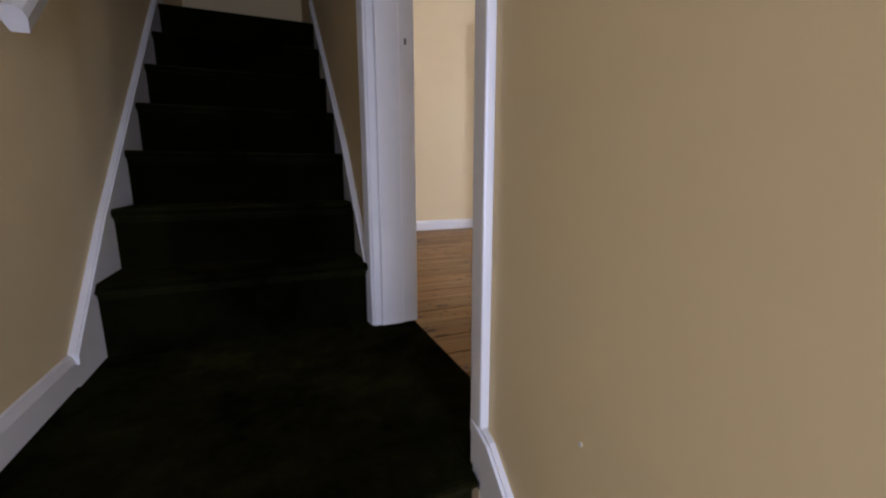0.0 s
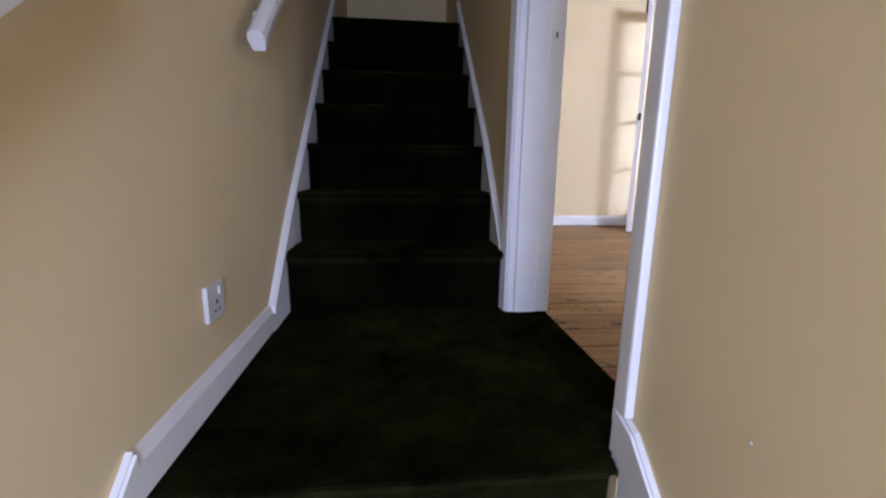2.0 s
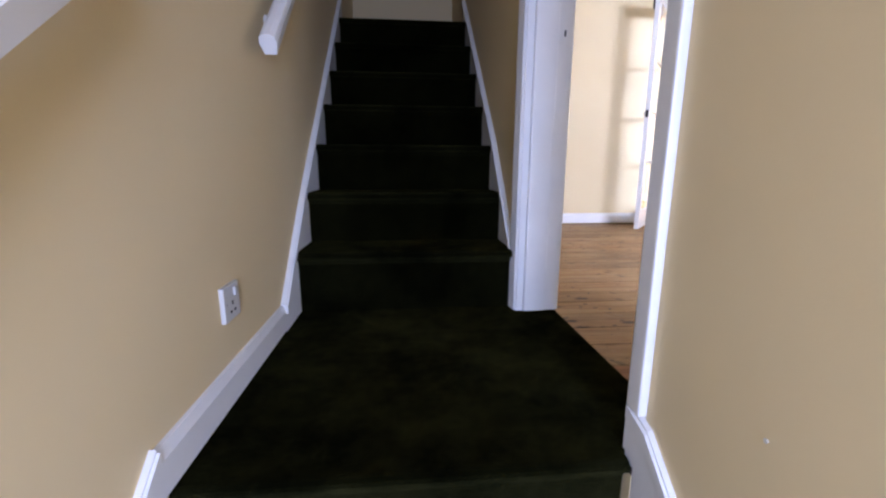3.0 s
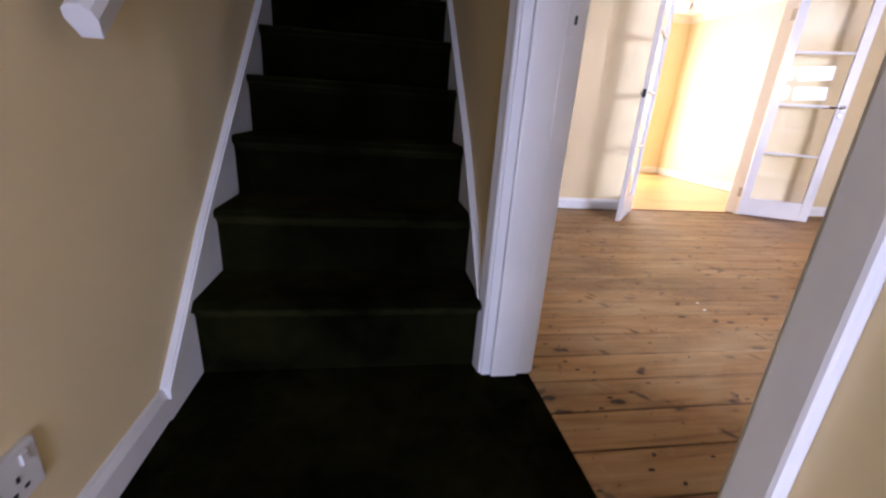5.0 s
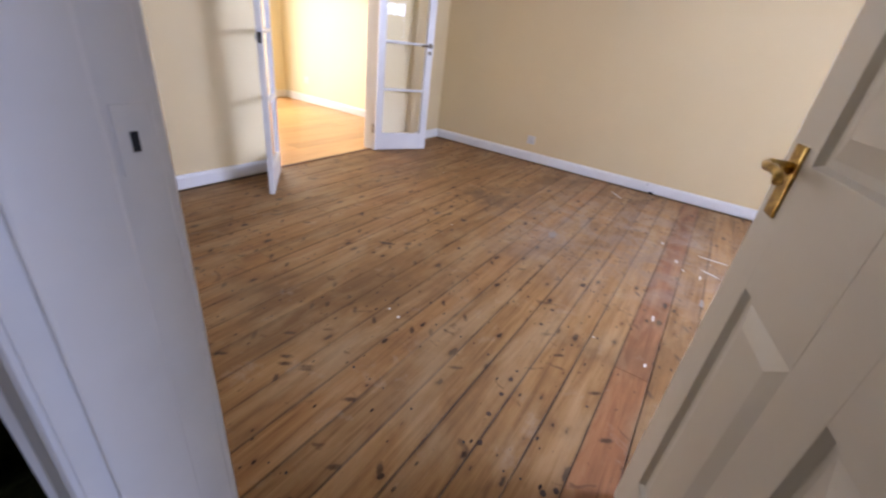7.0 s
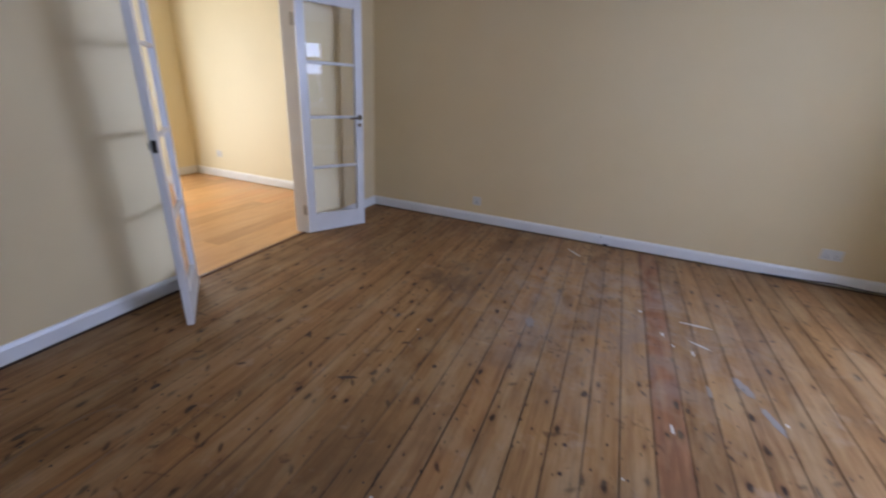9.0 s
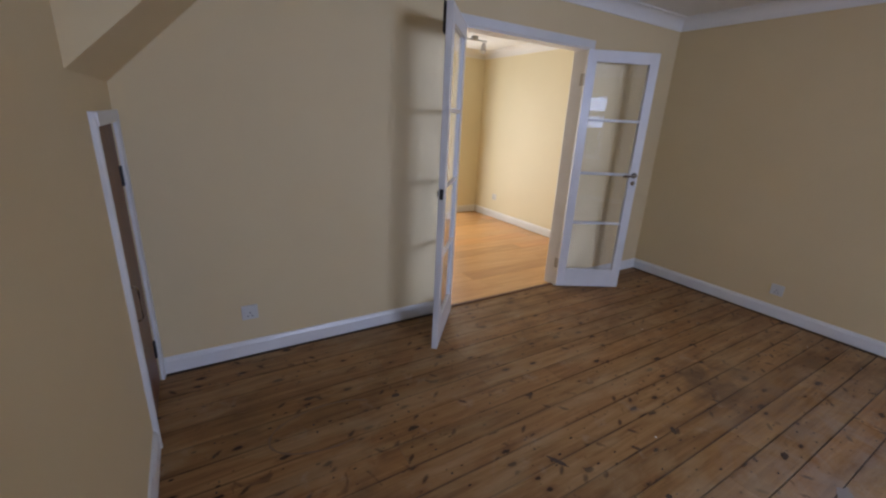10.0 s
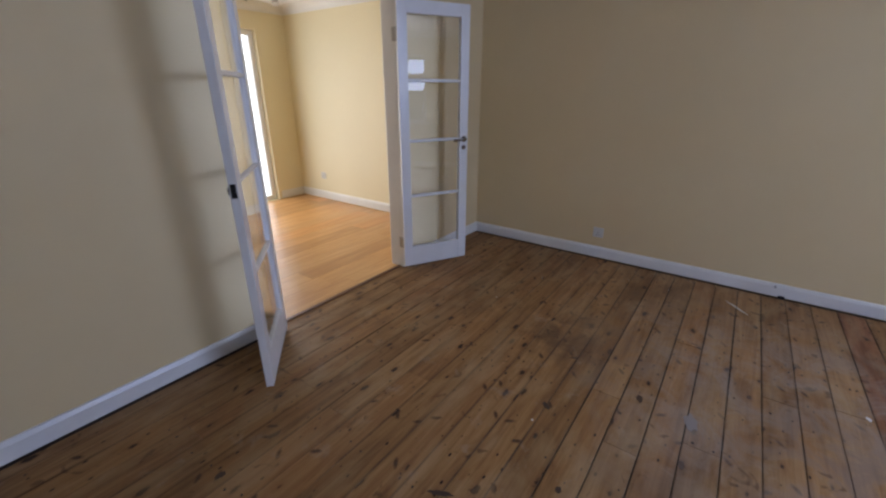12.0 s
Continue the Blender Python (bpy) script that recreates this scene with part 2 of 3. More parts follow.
        col = mix(m, um.outputs[0], col, (0.060, 0.030, 0.016))
        speck = node(m, "ShaderNodeTexVoronoi", Scale=7.0)
        link(m, w, speck.inputs["Vector"])
        sp = node(m, "ShaderNodeMapRange")
        sp.inputs["From Min"].default_value, sp.inputs["From Max"].default_value = 0.05, 0.03
        link(m, speck.outputs["Distance"], sp.inputs["Value"])
        sepw = node(m, "ShaderNodeSeparateColor")
        link(m, speck.outputs["Color"], sepw.inputs[0])
        gate = node(m, "ShaderNodeMath")
        gate.operation = "GREATER_THAN"
        gate.inputs[1].default_value = 0.86
        link(m, sepw.outputs[1], gate.inputs[0])
        both = node(m, "ShaderNodeMath")
        both.operation = "MULTIPLY"
        link(m, sp.outputs[0], both.inputs[0])
        link(m, gate.outputs[0], both.inputs[1])
        col = mix(m, both.outputs[0], col, (0.62, 0.60, 0.56))
        rough_from(m, scuff, rough - 0.12, rough + 0.15)
    base(m, col)
    bump(m, fine, 0.12, 0.003)
    m.node_tree.nodes["Principled BSDF"].inputs["Specular IOR Level"].default_value = 0.14 if knots else 0.5
    return m


PINE = boards("old_pine_boards", (0.41, 0.236, 0.106), (0.305, 0.164, 0.066), (0.16, 0.076, 0.028), True, 0.48)
REDPINE = boards("red_stained_pine", (0.35, 0.165, 0.075), (0.26, 0.112, 0.048), (0.15, 0.058, 0.026), True, 0.5)
LAMINATE = boards("orange_laminate", (0.74, 0.44, 0.19), (0.63, 0.34, 0.13), (0.50, 0.24, 0.085), False, 0.3)
BROWNWOOD = boards("brown_stained_wood", (0.19, 0.085, 0.042), (0.14, 0.060, 0.030), (0.085, 0.036, 0.018), False, 0.45)
GRASS = painted("grass", (0.07, 0.11, 0.03), (0.05, 0.08, 0.02), 0.9, 8, 0.5)
LEAF = painted("leaf", (0.07, 0.12, 0.03), (0.04, 0.08, 0.02), 0.6, 8, 0.1)
RENDERED = painted("outer_render", (0.55, 0.52, 0.46), (0.48, 0.45, 0.40), 0.85, 30, 0.3)


# ---- mesh helpers ----
def box(bm, x0, x1, y0, y1, z0, z1, bevel=0.0, m=None, seg=2):
    vs = [bm.verts.new((x, y, z)) for x in (x0, x1) for y in (y0, y1) for z in (z0, z1)]
    fs = [bm.faces.new([vs[i] for i in q]) for q in ((0, 1, 3, 2), (4, 6, 7, 5), (0, 4, 5, 1), (2, 3, 7, 6), (0, 2, 6, 4), (1, 5, 7, 3))]
    if bevel:
        es = {e for f in fs for e in f.edges}
        r = bmesh.ops.bevel(bm, geom=list(es), offset=bevel, segments=seg, affect="EDGES", profile=0.6)
        vs = list({v for f in r["faces"] for v in f.verts} | {v for v in vs if v.is_valid})
    if m is not None:
        bmesh.ops.transform(bm, matrix=m, verts=vs)
    return vs


def prism(bm, outline, axis, a, b, m=None):
    """Extrudes a closed outline of (u, v) along axis ('x', 'y' or 'z') from a to b."""
    def at(u, v, w):
        return {"x": (w, u, v), "y": (u, w, v), "z": (u, v, w)}[axis]
    lo = [bm.verts.new(at(u, v, a)) for u, v in outline]
    hi = [bm.verts.new(at(u, v, b)) for u, v in outline]
    n = len(outline)
    for i in range(n):
        bm.faces.new((lo[i], lo[(i + 1) % n], hi[(i + 1) % n], hi[i]))
    bm.faces.new(lo[::-1])
    bm.faces.new(hi)
    if m is not None:
        bmesh.ops.transform(bm, matrix=m, verts=lo + hi)
    return lo + hi


def disc(bm, m, r, depth, seg=16, r2=None):
    bmesh.ops.create_cone(bm, cap_ends=True, segments=seg, radius1=r, radius2=r if r2 is None else r2, depth=depth, matrix=m)


def tube(bm, pts, r, seg=10):
    pts = [Vector(p) for p in pts]
    rings = []
    for i, p in enumerate(pts):
        d = (pts[min(i + 1, len(pts) - 1)] - pts[max(i - 1, 0)]).normalized()
        q = d.to_track_quat("Z", "Y")
        rings.append([bm.verts.new(p + q @ Vector((r * math.cos(2 * math.pi * k / seg), r * math.sin(2 * math.pi * k / seg), 0))) for k in range(seg)])
    for a, b in zip(rings, rings[1:]):
        for k in range(seg):
            bm.faces.new((a[k], a[(k + 1) % seg], b[(k + 1) % seg], b[k]))
    bm.faces.new(rings[0][::-1])
    bm.faces.new(rings[-1])


def mesh(name, bm, material, smooth=False):
    bmesh.ops.recalc_face_normals(bm, faces=bm.faces)
    me = bpy.data.meshes.new(name)
    bm.to_mesh(me)
    bm.free()
    me.materials.append(material)
    if smooth:
        for p in me.polygons:
            p.use_smooth = True
    return me


def part(name, bm, material, parent=None, label="", smooth=False):
    ob = new(name, mesh(name, bm, material, smooth))
    if parent is not None:
        ob.parent = parent
    if label:
        ob["label"] = label
    return ob


def structure(name, boxes, material, label, category, bevel=0.0):
    bm = bmesh.new()
    for b in boxes:
        box(bm, *b, bevel)
    return tagged(part(name, bm, material), label, category, kind="structure")


def empty(name, m=None):
    ob = new(name)
    if m is not None:
        ob.matrix_world = m
    return ob


# ---- plan ----
XL, XR = -0.515, 0.345          # hall side walls
XN = 0.362                      # wall face before the doorway
XI = 0.51                       # room face of the stair wall
XE = 4.69                       # room's far side wall
Y0, Y1 = -0.42, 4.456           # room's window wall, wall with the glazed doors
YF = 7.33                       # back wall of the far room
TOP = 2.35                      # ceiling
DN, DF = 1.225, 2.04            # doorway from the landing to the room
FL, FR = 2.36, 3.515           # opening with the glazed doors
LOW = -0.84                     # entrance floor

# walls
structure("wall_hall_outer", [(XL - 0.2, XL, Y0 - 0.25, Y1 + 0.12, -1.1, 4.1)], CREAM, "cream painted plaster wall beside the stairs", "wall")
structure("wall_stair", [
    (XN, XI, Y0, DN - 0.03, -1.1, 4.1),
    (XR, XI, DN - 0.03, DF + 0.03, 2.03, 4.1),
    (XR, XI, DN - 0.03, DF + 0.03, -1.1, -0.03),
    (XR, XI, DF + 0.03, 3.90, -1.1, 4.1),
    (XR, XI, 3.90, 4.41, 1.34, 4.1),
    (XR, XI, 4.41, Y1, -1.1, 4.1),
    (XR, XR + 0.03, 3.90, 4.41, -1.1, 1.34),
], CREAM, "cream painted plaster wall between stairs and room", "wall")
structure("wall_glazed_doors", [
    (XI - 0.2, FL - 0.03, Y1, Y1 + 0.12, -0.1, TOP + 0.1),
    (FR + 0.03, XE + 0.2, Y1, Y1 + 0.12, -0.1, TOP + 0.1),
    (FL - 0.03, FR + 0.03, Y1, Y1 + 0.12, 2.0, TOP + 0.1),
    (XL, XI - 0.2, Y1, Y1 + 0.12, -0.1, 4.1),
], CREAM, "cream painted plaster wall around the glazed double doors", "wall")
structure("wall_side", [(XE, XE + 0.2, Y0 - 0.25, Y1, -0.1, TOP + 0.1)], CREAM, "long plain cream painted plaster wall", "wall")
WX0, WX1, WZ0, WZ1 = 1.75, 3.38, 0.82, 2.0
structure("wall_window", [
    (XI - 0.0, WX0, Y0 - 0.25, Y0, -1.1, TOP + 0.1),
    (WX1, XE, Y0 - 0.25, Y0, -1.1, TOP + 0.1),
    (WX0, WX1, Y0 - 0.25, Y0, -1.1, WZ0),
    (WX0, WX1, Y0 - 0.25, Y0, WZ1, TOP + 0.1),
    (0.33, XI, Y0 - 0.25, Y0, -1.1, 4.1),
    (XL, -0.47, Y0 - 0.25, Y0, -1.1, 4.1),
    (-0.47, 0.33, Y0 - 0.25, Y0, 1.22, 4.1),
    (-0.47, 0.33, Y0 - 0.25, Y0, -1.1, LOW),
], CREAM, "cream painted plaster wall with the front window", "wall")
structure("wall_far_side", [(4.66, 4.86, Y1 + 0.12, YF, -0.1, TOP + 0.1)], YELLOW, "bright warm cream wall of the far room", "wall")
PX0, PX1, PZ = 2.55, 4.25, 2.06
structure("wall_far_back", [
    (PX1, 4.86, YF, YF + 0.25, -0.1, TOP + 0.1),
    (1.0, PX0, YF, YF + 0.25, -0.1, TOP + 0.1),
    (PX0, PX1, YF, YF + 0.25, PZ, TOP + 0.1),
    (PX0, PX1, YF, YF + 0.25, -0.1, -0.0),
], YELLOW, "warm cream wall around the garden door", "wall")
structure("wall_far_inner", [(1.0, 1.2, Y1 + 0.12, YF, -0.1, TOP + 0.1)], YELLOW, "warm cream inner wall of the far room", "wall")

# ceilings
structure("ceiling", [(XI, XE, Y0, Y1, TOP, TOP + 0.12)], CEIL, "off-white painted ceiling of the room", "ceiling")
structure("ceiling_far", [(1.2, 4.66, Y1 + 0.12, YF, TOP, TOP + 0.12)], CEIL, "white ceiling of the far room", "ceiling")
structure("ceiling_stairs", [(XL, XR, Y0, Y1, 3.9, 4.0)], CEIL, "white ceiling high over the stairs", "ceiling")


def cornice(name, x0, x1, y0, y1, label):
    """A coved cornice round a rectangular ceiling."""
    prof = [(0.0, 0.0)]
    for k in range(7):
        a = math.pi / 2 * k / 6
        prof.append((0.012 + 0.075 * (1 - math.cos(a)), -0.095 + 0.012 + 0.075 * math.sin(a)))
    prof = [(0.0, -0.095), (0.012, -0.095)] + prof[1:] + [(0.095, -0.008), (0.095, 0.0)]
    bm = bmesh.new()
    rings = []
    for d, h in prof:
        rings.append([bm.verts.new(c) for c in ((x0 + d, y0 + d, TOP + h), (x1 - d, y0 + d, TOP + h), (x1 - d, y1 - d, TOP + h), (x0 + d, y1 - d, TOP + h))])
    for a, b in zip(rings, rings[1:]):
        for k in range(4):
            bm.faces.new((a[k], a[(k + 1) % 4], b[(k + 1) % 4], b[k]))
    return tagged(part(name, bm, CEIL), label, "cornice", kind="structure")


cornice("cornice", XI, XE, Y0, Y1, "white coved plaster cornice under the ceiling")
cornice("cornice_far", 1.2, 4.66, Y1 + 0.12, YF, "white coved plaster cornice in the far room")

# sloping underside of the upper flight, boxed into the room's corner
bm = bmesh.new()
prism(bm, [(XI, 1.50), (XI + 0.87, TOP), (XI, TOP)], "y", 3.65, Y1)
tagged(part("stair_soffit", bm, CREAM), "sloping cream plaster underside of the upper stairs", "soffit", kind="structure")


# skirtings
def skirting(name, p, q, inward, h=0.098, label="white gloss painted wooden skirting board"):
    """A skirting along the line p-q (x, y); inward: unit vector into the room."""
    prof = [(0, 0.011), (0.016, 0.011), (0.016, h - 0.022), (0.012, h - 0.012), (0.008, h - 0.002), (0, h)]
    bm = bmesh.new()
    ends = []
    for x, y in (p, q):
        ends.append([bm.verts.new((x + inward[0] * d, y + inward[1] * d, z)) for d, z in prof])
    n = len(prof)
    for k in range(n):
        bm.faces.new((ends[0][k], ends[0][(k + 1) % n], ends[1][(k + 1) % n], ends[1][k]))
    bm.faces.new(ends[0])
    bm.faces.new(ends[1][::-1])
    return tagged(part(name, bm, TRIM), label, "skirting board", kind="structure")


skirting("baseboard_side", (XE, Y0), (XE, Y1), (-1, 0), 0.105)
skirting("baseboard_doors_a", (XI, Y1), (FL - 0.065, Y1), (0, -1), 0.105)
skirting("baseboard_doors_b", (FR + 0.065, Y1), (XE, Y1), (0, -1), 0.105)
skirting("baseboard_window", (XI, Y0), (XE, Y0), (0, 1), 0.105)
skirting("baseboard_stair_wall", (XI, DF + 0.09), (XI, 3.845), (1, 0), 0.105)
skirting("baseboard_near", (XI, Y0), (XI, DN - 0.09), (1, 0), 0.105)
skirting("baseboard_far_side", (4.66, Y1 + 0.12), (4.66, YF), (-1, 0), 0.11)
skirting("baseboard_far_back", (PX1 + 0.05, YF), (4.66, YF), (0, -1), 0.11)
skirting("baseboard_hall", (XL, 1.17), (XL, 1.90), (1, 0), 0.098)

# thin dark strips laid on the boards, painting in the shadow gap below the skirtings
structure("gap_shade_side", [(XE - 0.031, XE - 0.001, Y0, Y1, 0.0008, 0.0016)], SUB, "thin dark strip on the boards, painted shade of the gap under the skirting", "floor gap")
structure("gap_shade_doors", [(XI, FL - 0.07, Y1 - 0.027, Y1 - 0.001, 0.0008, 0.0016)], SUB, "thin dark strip on the boards, painted shade of the gap under the skirting", "floor gap")

# strings beside the stairs: boards with a moulded cap
RISE, GO = 0.211, 0.2325
NY, NZ = 2.072, 0.240           # first nosing of the upper flight


def string_board(name, x, side, pts_top, depth, label, proud=0.024):
    """A sloped board on a wall at x, its top edge through pts_top (y, z); side: +1 when it stands out towards +x."""
    ob = empty(name)
    tagged(ob, label, "stair string", kind="structure")
    bm = bmesh.new()
    for (ya, za), (yb, zb) in zip(pts_top, pts_top[1:]):
        prism(bm, [(ya, za - 0.03), (yb, zb - 0.03), (yb, zb - depth), (ya, za - depth)], "x", x, x + side * 0.016)
    part("board", bm, TRIM, ob)
    bm = bmesh.new()
    for (ya, za), (yb, zb) in zip(pts_top, pts_top[1:]):
        prism(bm, [(ya, za - 0.006), (yb, zb - 0.006), (yb, zb - 0.032), (ya, za - 0.032)], "x", x, x + side * proud)
        prism(bm, [(ya, za), (yb, zb), (yb, zb - 0.006), (ya, za - 0.006)], "x", x, x + side * (proud - 0.006))
    part("cap_moulding", bm, TRIM, ob)
    return ob


def slope(y, lift):
    return NZ + (y - NY) * RISE / GO + lift


string_board("stair_string_a", XL, 1, [(1.90, 0.10), (2.22, 0.425), (3.62, slope(3.62, 0.045))], 0.30, "white painted stair string with moulded cap")
string_board("stair_string_b", XR, -1, [(2.10, 0.245), (2.52, 0.70), (3.62, slope(3.62, 0.045))], 0.30, "white painted stair string with moulded cap")
string_board("stair_string_c", XL, 1, [(0.10, -0.84), (1.17, 0.104)], 0.34, "white painted sloping skirting beside the entrance steps", 0.0175)
string_board("stair_string_d", XN, -1, [(0.10, -0.86), (1.17, 0.085), (1.235, 0.105)], 0.34, "white painted sloping skirting beside the entrance steps", 0.0175)

# carpeted steps, each one a piece
stairs = empty("staircase")
tagged(stairs, "steep narrow staircase covered in dark green carpet", "staircase", kind="structure")


def carpet_step(y, z, back, under, parent):
    """One carpeted step: nosing at y, tread at z, running back to y = back; rounded nose over a set-back riser."""
    r = 0.016
    out = [(back, z)]
    for k in range(7):
        a = math.pi / 2 + math.pi * k / 6
        out.append((y + r + r * math.cos(a), z - r + r * math.sin(a)))
    out += [(y + 0.024, z - 0.05), (y + 0.028, under), (back, under)]
    bm = bmesh.new()
    prism(bm, out, "x", XL + 0.006, XR - 0.006)
    return part("step", bm, CARPET, parent)


for i in range(7):
    y, z = NY + GO * i, NZ + RISE * i
    last = i == 6
    carpet_step(y, z, Y1 if last else y + GO + 0.028, max(z - 0.42, -0.02), stairs)
entrance = empty("entrance_steps")
tagged(entrance, "short flight of dark green carpeted entrance steps", "steps", kind="structure")
for i in range(4):
    y, z = 1.19 - 0.235 * i, -0.21 * i + 0.004
    carpet_step(y, z, 2.13 if i == 0 else y + 0.263, z - 0.30, entrance)
bm = bmesh.new()
box(bm, XL, XR, Y0 - 0.25, 0.60, LOW - 0.05, LOW)
tagged(part("floor_entrance", bm, CARPET), "dark carpet on the entrance floor", "floor", kind="structure")
# carpet tongue through the doorway
bm = bmesh.new()
box(bm, XR - 0.006, 0.498, DN, DF, -0.012, 0.004, 0.003)
tagged(part("threshold_carpet", bm, CARPET), "dark green carpet running into the doorway", "carpet", kind="structure")

# ---- doorway from the landing ----
doorway = empty("door_frame")
tagged(doorway, "white gloss painted wooden door frame", "door frame", kind="structure")
bm = bmesh.new()
box(bm, XR - 0.004, 0.50, DF, DF + 0.03, 0, 2.03, 0.002)
part("lining", bm, TRIM, doorway)
bm = bmesh.new()
box(bm, XN - 0.001, 0.50, DN - 0.03, DN, 0, 2.03, 0.002)
part("lining", bm, TRIM, doorway)
bm = bmesh.new()
box(bm, XR - 0.004, 0.50, DN, DF, 2.0, 2.03, 0.002)
part("head_lining", bm, TRIM, doorway)
for y0, y1 in ((DF - 0.016, DF), (DN, DN + 0.016)):
    bm = bmesh.new()
    box(bm, XR + 0.022, 0.452, y0, y1, 0.005, 2.0, 0.005)
    part("door_stop", bm, TRIM, doorway)


def architrave(x, side, y, way, z1, width=0.062, z0=0.0):
    """An upright moulded board on a wall face at x."""
    o = [(0, 0), (0, 0.010), (0.006, 0.014), (0.02, 0.0155), (0.042, 0.02), (width - 0.012, 0.021), (width - 0.004, 0.018), (width, 0.012), (width, 0)]
    bm = bmesh.new()
    prism(bm, [(x + side * d, y + way * u) for u, d in o], "z", z0, z1)
    return bm


part("architrave", architrave(XR, -1, DF + 0.008, 1, 2.07), TRIM, doorway)
bm = bmesh.new()
box(bm, XN - 0.019, XN, DN - 0.034, DN + 0.010, 0.10, 2.07, 0.005)
part("architrave", bm, TRIM, doorway)
part("architrave", architrave(XI - 0.008, 1, DF + 0.012, 1, 2.07), TRIM, doorway)
part("architrave", architrave(XI - 0.008, 1, DN - 0.012, -1, 2.07), TRIM, doorway)
bm = bmesh.new()
box(bm, XR - 0.02, XR, DN - 0.058, DF + 0.07, 2.01, 2.07, 0.004)
part("head_architrave", bm, TRIM, doorway)
bm = bmesh.new()
box(bm, 0.462, 0.494, DF - 0.0015, DF + 0.001, 0.985, 1.055, 0.0005)
plate = part("strike_plate", bm, TRIM, doorway, "painted-over strike plate")
bm = bmesh.new()
box(bm, 0.474, 0.481, DF - 0.0025, DF + 0.001, 1.009, 1.029)
part("latch_hole", bm, DARKHOLE, plate)


# ---- panelled door, standing open into the room ----
def panelled_door(m):
    """A six-panel door with its hinge edge at the origin, running along +x; both faces moulded."""
    W, H, T = 0.775, 1.985, 0.038
    door = empty("panelled_door", m)
    tagged(door, "off-white six-panel wooden door standing open", "door")
    xs = [0.0, 0.105, 0.335, 0.44, 0.67, W]
    zs = [0.0, 0.20, 0.79, 1.02, 1.64, 1.73, 1.89, H]
    bm = bmesh.new()
    for a, b in ((0, 1), (2, 3), (4, 5)):
        box(bm, xs[a], xs[b], -T / 2, T / 2, 0, H, 0.002)
    for a, b in ((0, 1), (2, 3), (4, 5), (6, 7)):
        for c, d in ((1, 2), (3, 4)):
            box(bm, xs[c], xs[d], -T / 2, T / 2, zs[a], zs[b])
    part("frame", bm, DOORWHITE, door)
    for c, d in ((1, 2), (3, 4)):
        for a, b in ((1, 2), (3, 4), (5, 6)):
            bm = bmesh.new()
            x0, x1, z0, z1 = xs[c], xs[d], zs[a], zs[b]
            rings = []
            for inset, dep in ((0, T / 2 - 0.001), (0.007, T / 2 - 0.013), (0.020, T / 2 - 0.013), (0.055, T / 2 - 0.003)):
                if inset * 2 < min(x1 - x0, z1 - z0) - 0.02:
                    rings.append((inset, dep))
            for s in (1, -1):
                loops = [[bm.verts.new((px, s * dep, pz)) for px, pz in ((x0 + i, z0 + i), (x1 - i, z0 + i), (x1 - i, z1 - i), (x0 + i, z1 - i))] for i, dep in rings]
                for p, q in zip(loops, loops[1:]):
                    for k in range(4):
                        bm.faces.new((p[k], p[(k + 1) % 4], q[(k + 1) % 4], q[k]))
                bm.faces.new(loops[-1])
            part("panel", bm, DOORWHITE, door)
    for s in (1, -1):
        bm = bmesh.new()
        box(bm, W - 0.075, W - 0.033, s * T / 2, s * (T / 2 + 0.006), 0.918, 1.045, 0.003)
        h = part("handle", bm, BRASS, door, "tarnished brass lever handle on a backplate")
        bm = bmesh.new()
        cx = W - 0.054
        disc(bm, Matrix.Translation((cx, s * (T / 2 + 0.022), 1.005)) @ Matrix.Rotation(math.pi / 2, 4, "X"), 0.011, 0.034)
        tube(bm, [(cx + 0.004, s * (T / 2 + 0.040), 1.005), (cx - 0.02, s * (T / 2 + 0.046), 1.005), (cx - 0.05, s * (T / 2 + 0.046), 1.008), (cx - 0.072, s * (T / 2 + 0.044), 1.003), (cx - 0.086, s * (T / 2 + 0.047), 0.994)], 0.008)
        part("lever", bm, BRASS, h, smooth=True)
    return door


panelled_door(pose(XI + 0.012, DN + 0.022, 0.008, 0, 0, 13.5))

# ---- glazed double doors ----
opening = empty("glazed_door_frame")
tagged(opening, "white painted wooden frame of the double doors", "door frame", kind="structure")
for x0, x1 in ((FL - 0.03, FL), (FR, FR + 0.03)):
    bm = bmesh.new()
    box(bm, x0, x1, Y1 - 0.004, Y1 + 0.124, 0, 2.0, 0.002)
    part("lining", bm, TRIM, opening)
bm = bmesh.new()
box(bm, FL, FR, Y1 - 0.004, Y1 + 0.124, 1.975, 2.0, 0.002)
part("head_lining", bm, TRIM, opening)
for y, s in ((Y1, -1), (Y1 + 0.12, 1)):
    for x0, x1 in ((FL - 0.065, FL - 0.008), (FR + 0.008, FR + 0.065)):
        bm = bmesh.new()
        box(bm, x0, x1, min(y, y + s * 0.018), max(y, y + s * 0.018), 0, 1.985, 0.005)
        part("architrave", bm, TRIM, opening)
    bm = bmesh.new()
    box(bm, FL - 0.065, FR + 0.065, min(y, y + s * 0.018), max(y, y + s * 0.018), 1.985, 2.045, 0.005)
    part("head_architrave", bm, TRIM, opening)
for z in (0.22, 1.76):
    for x in (FL + 0.001, FR - 0.003):
        bm = bmesh.new()
        box(bm, x, x + 0.002, Y1 + 0.0, Y1 + 0.03, z - 0.045, z + 0.045)
        tube(bm, [(x + 0.001, Y1 - 0.010, z - 0.045), (x + 0.001, Y1 - 0.010, z + 0.045)], 0.006)
        part("hinge", bm, STEEL, opening, "dull steel butt hinge")
bm = bmesh.new()
prism(bm, [(Y1 + 0.02, 0.002), (Y1 + 0.028, 0.009), (Y1 + 0.052, 0.009), (Y1 + 0.06, 0.002)], "x", FL, FR)
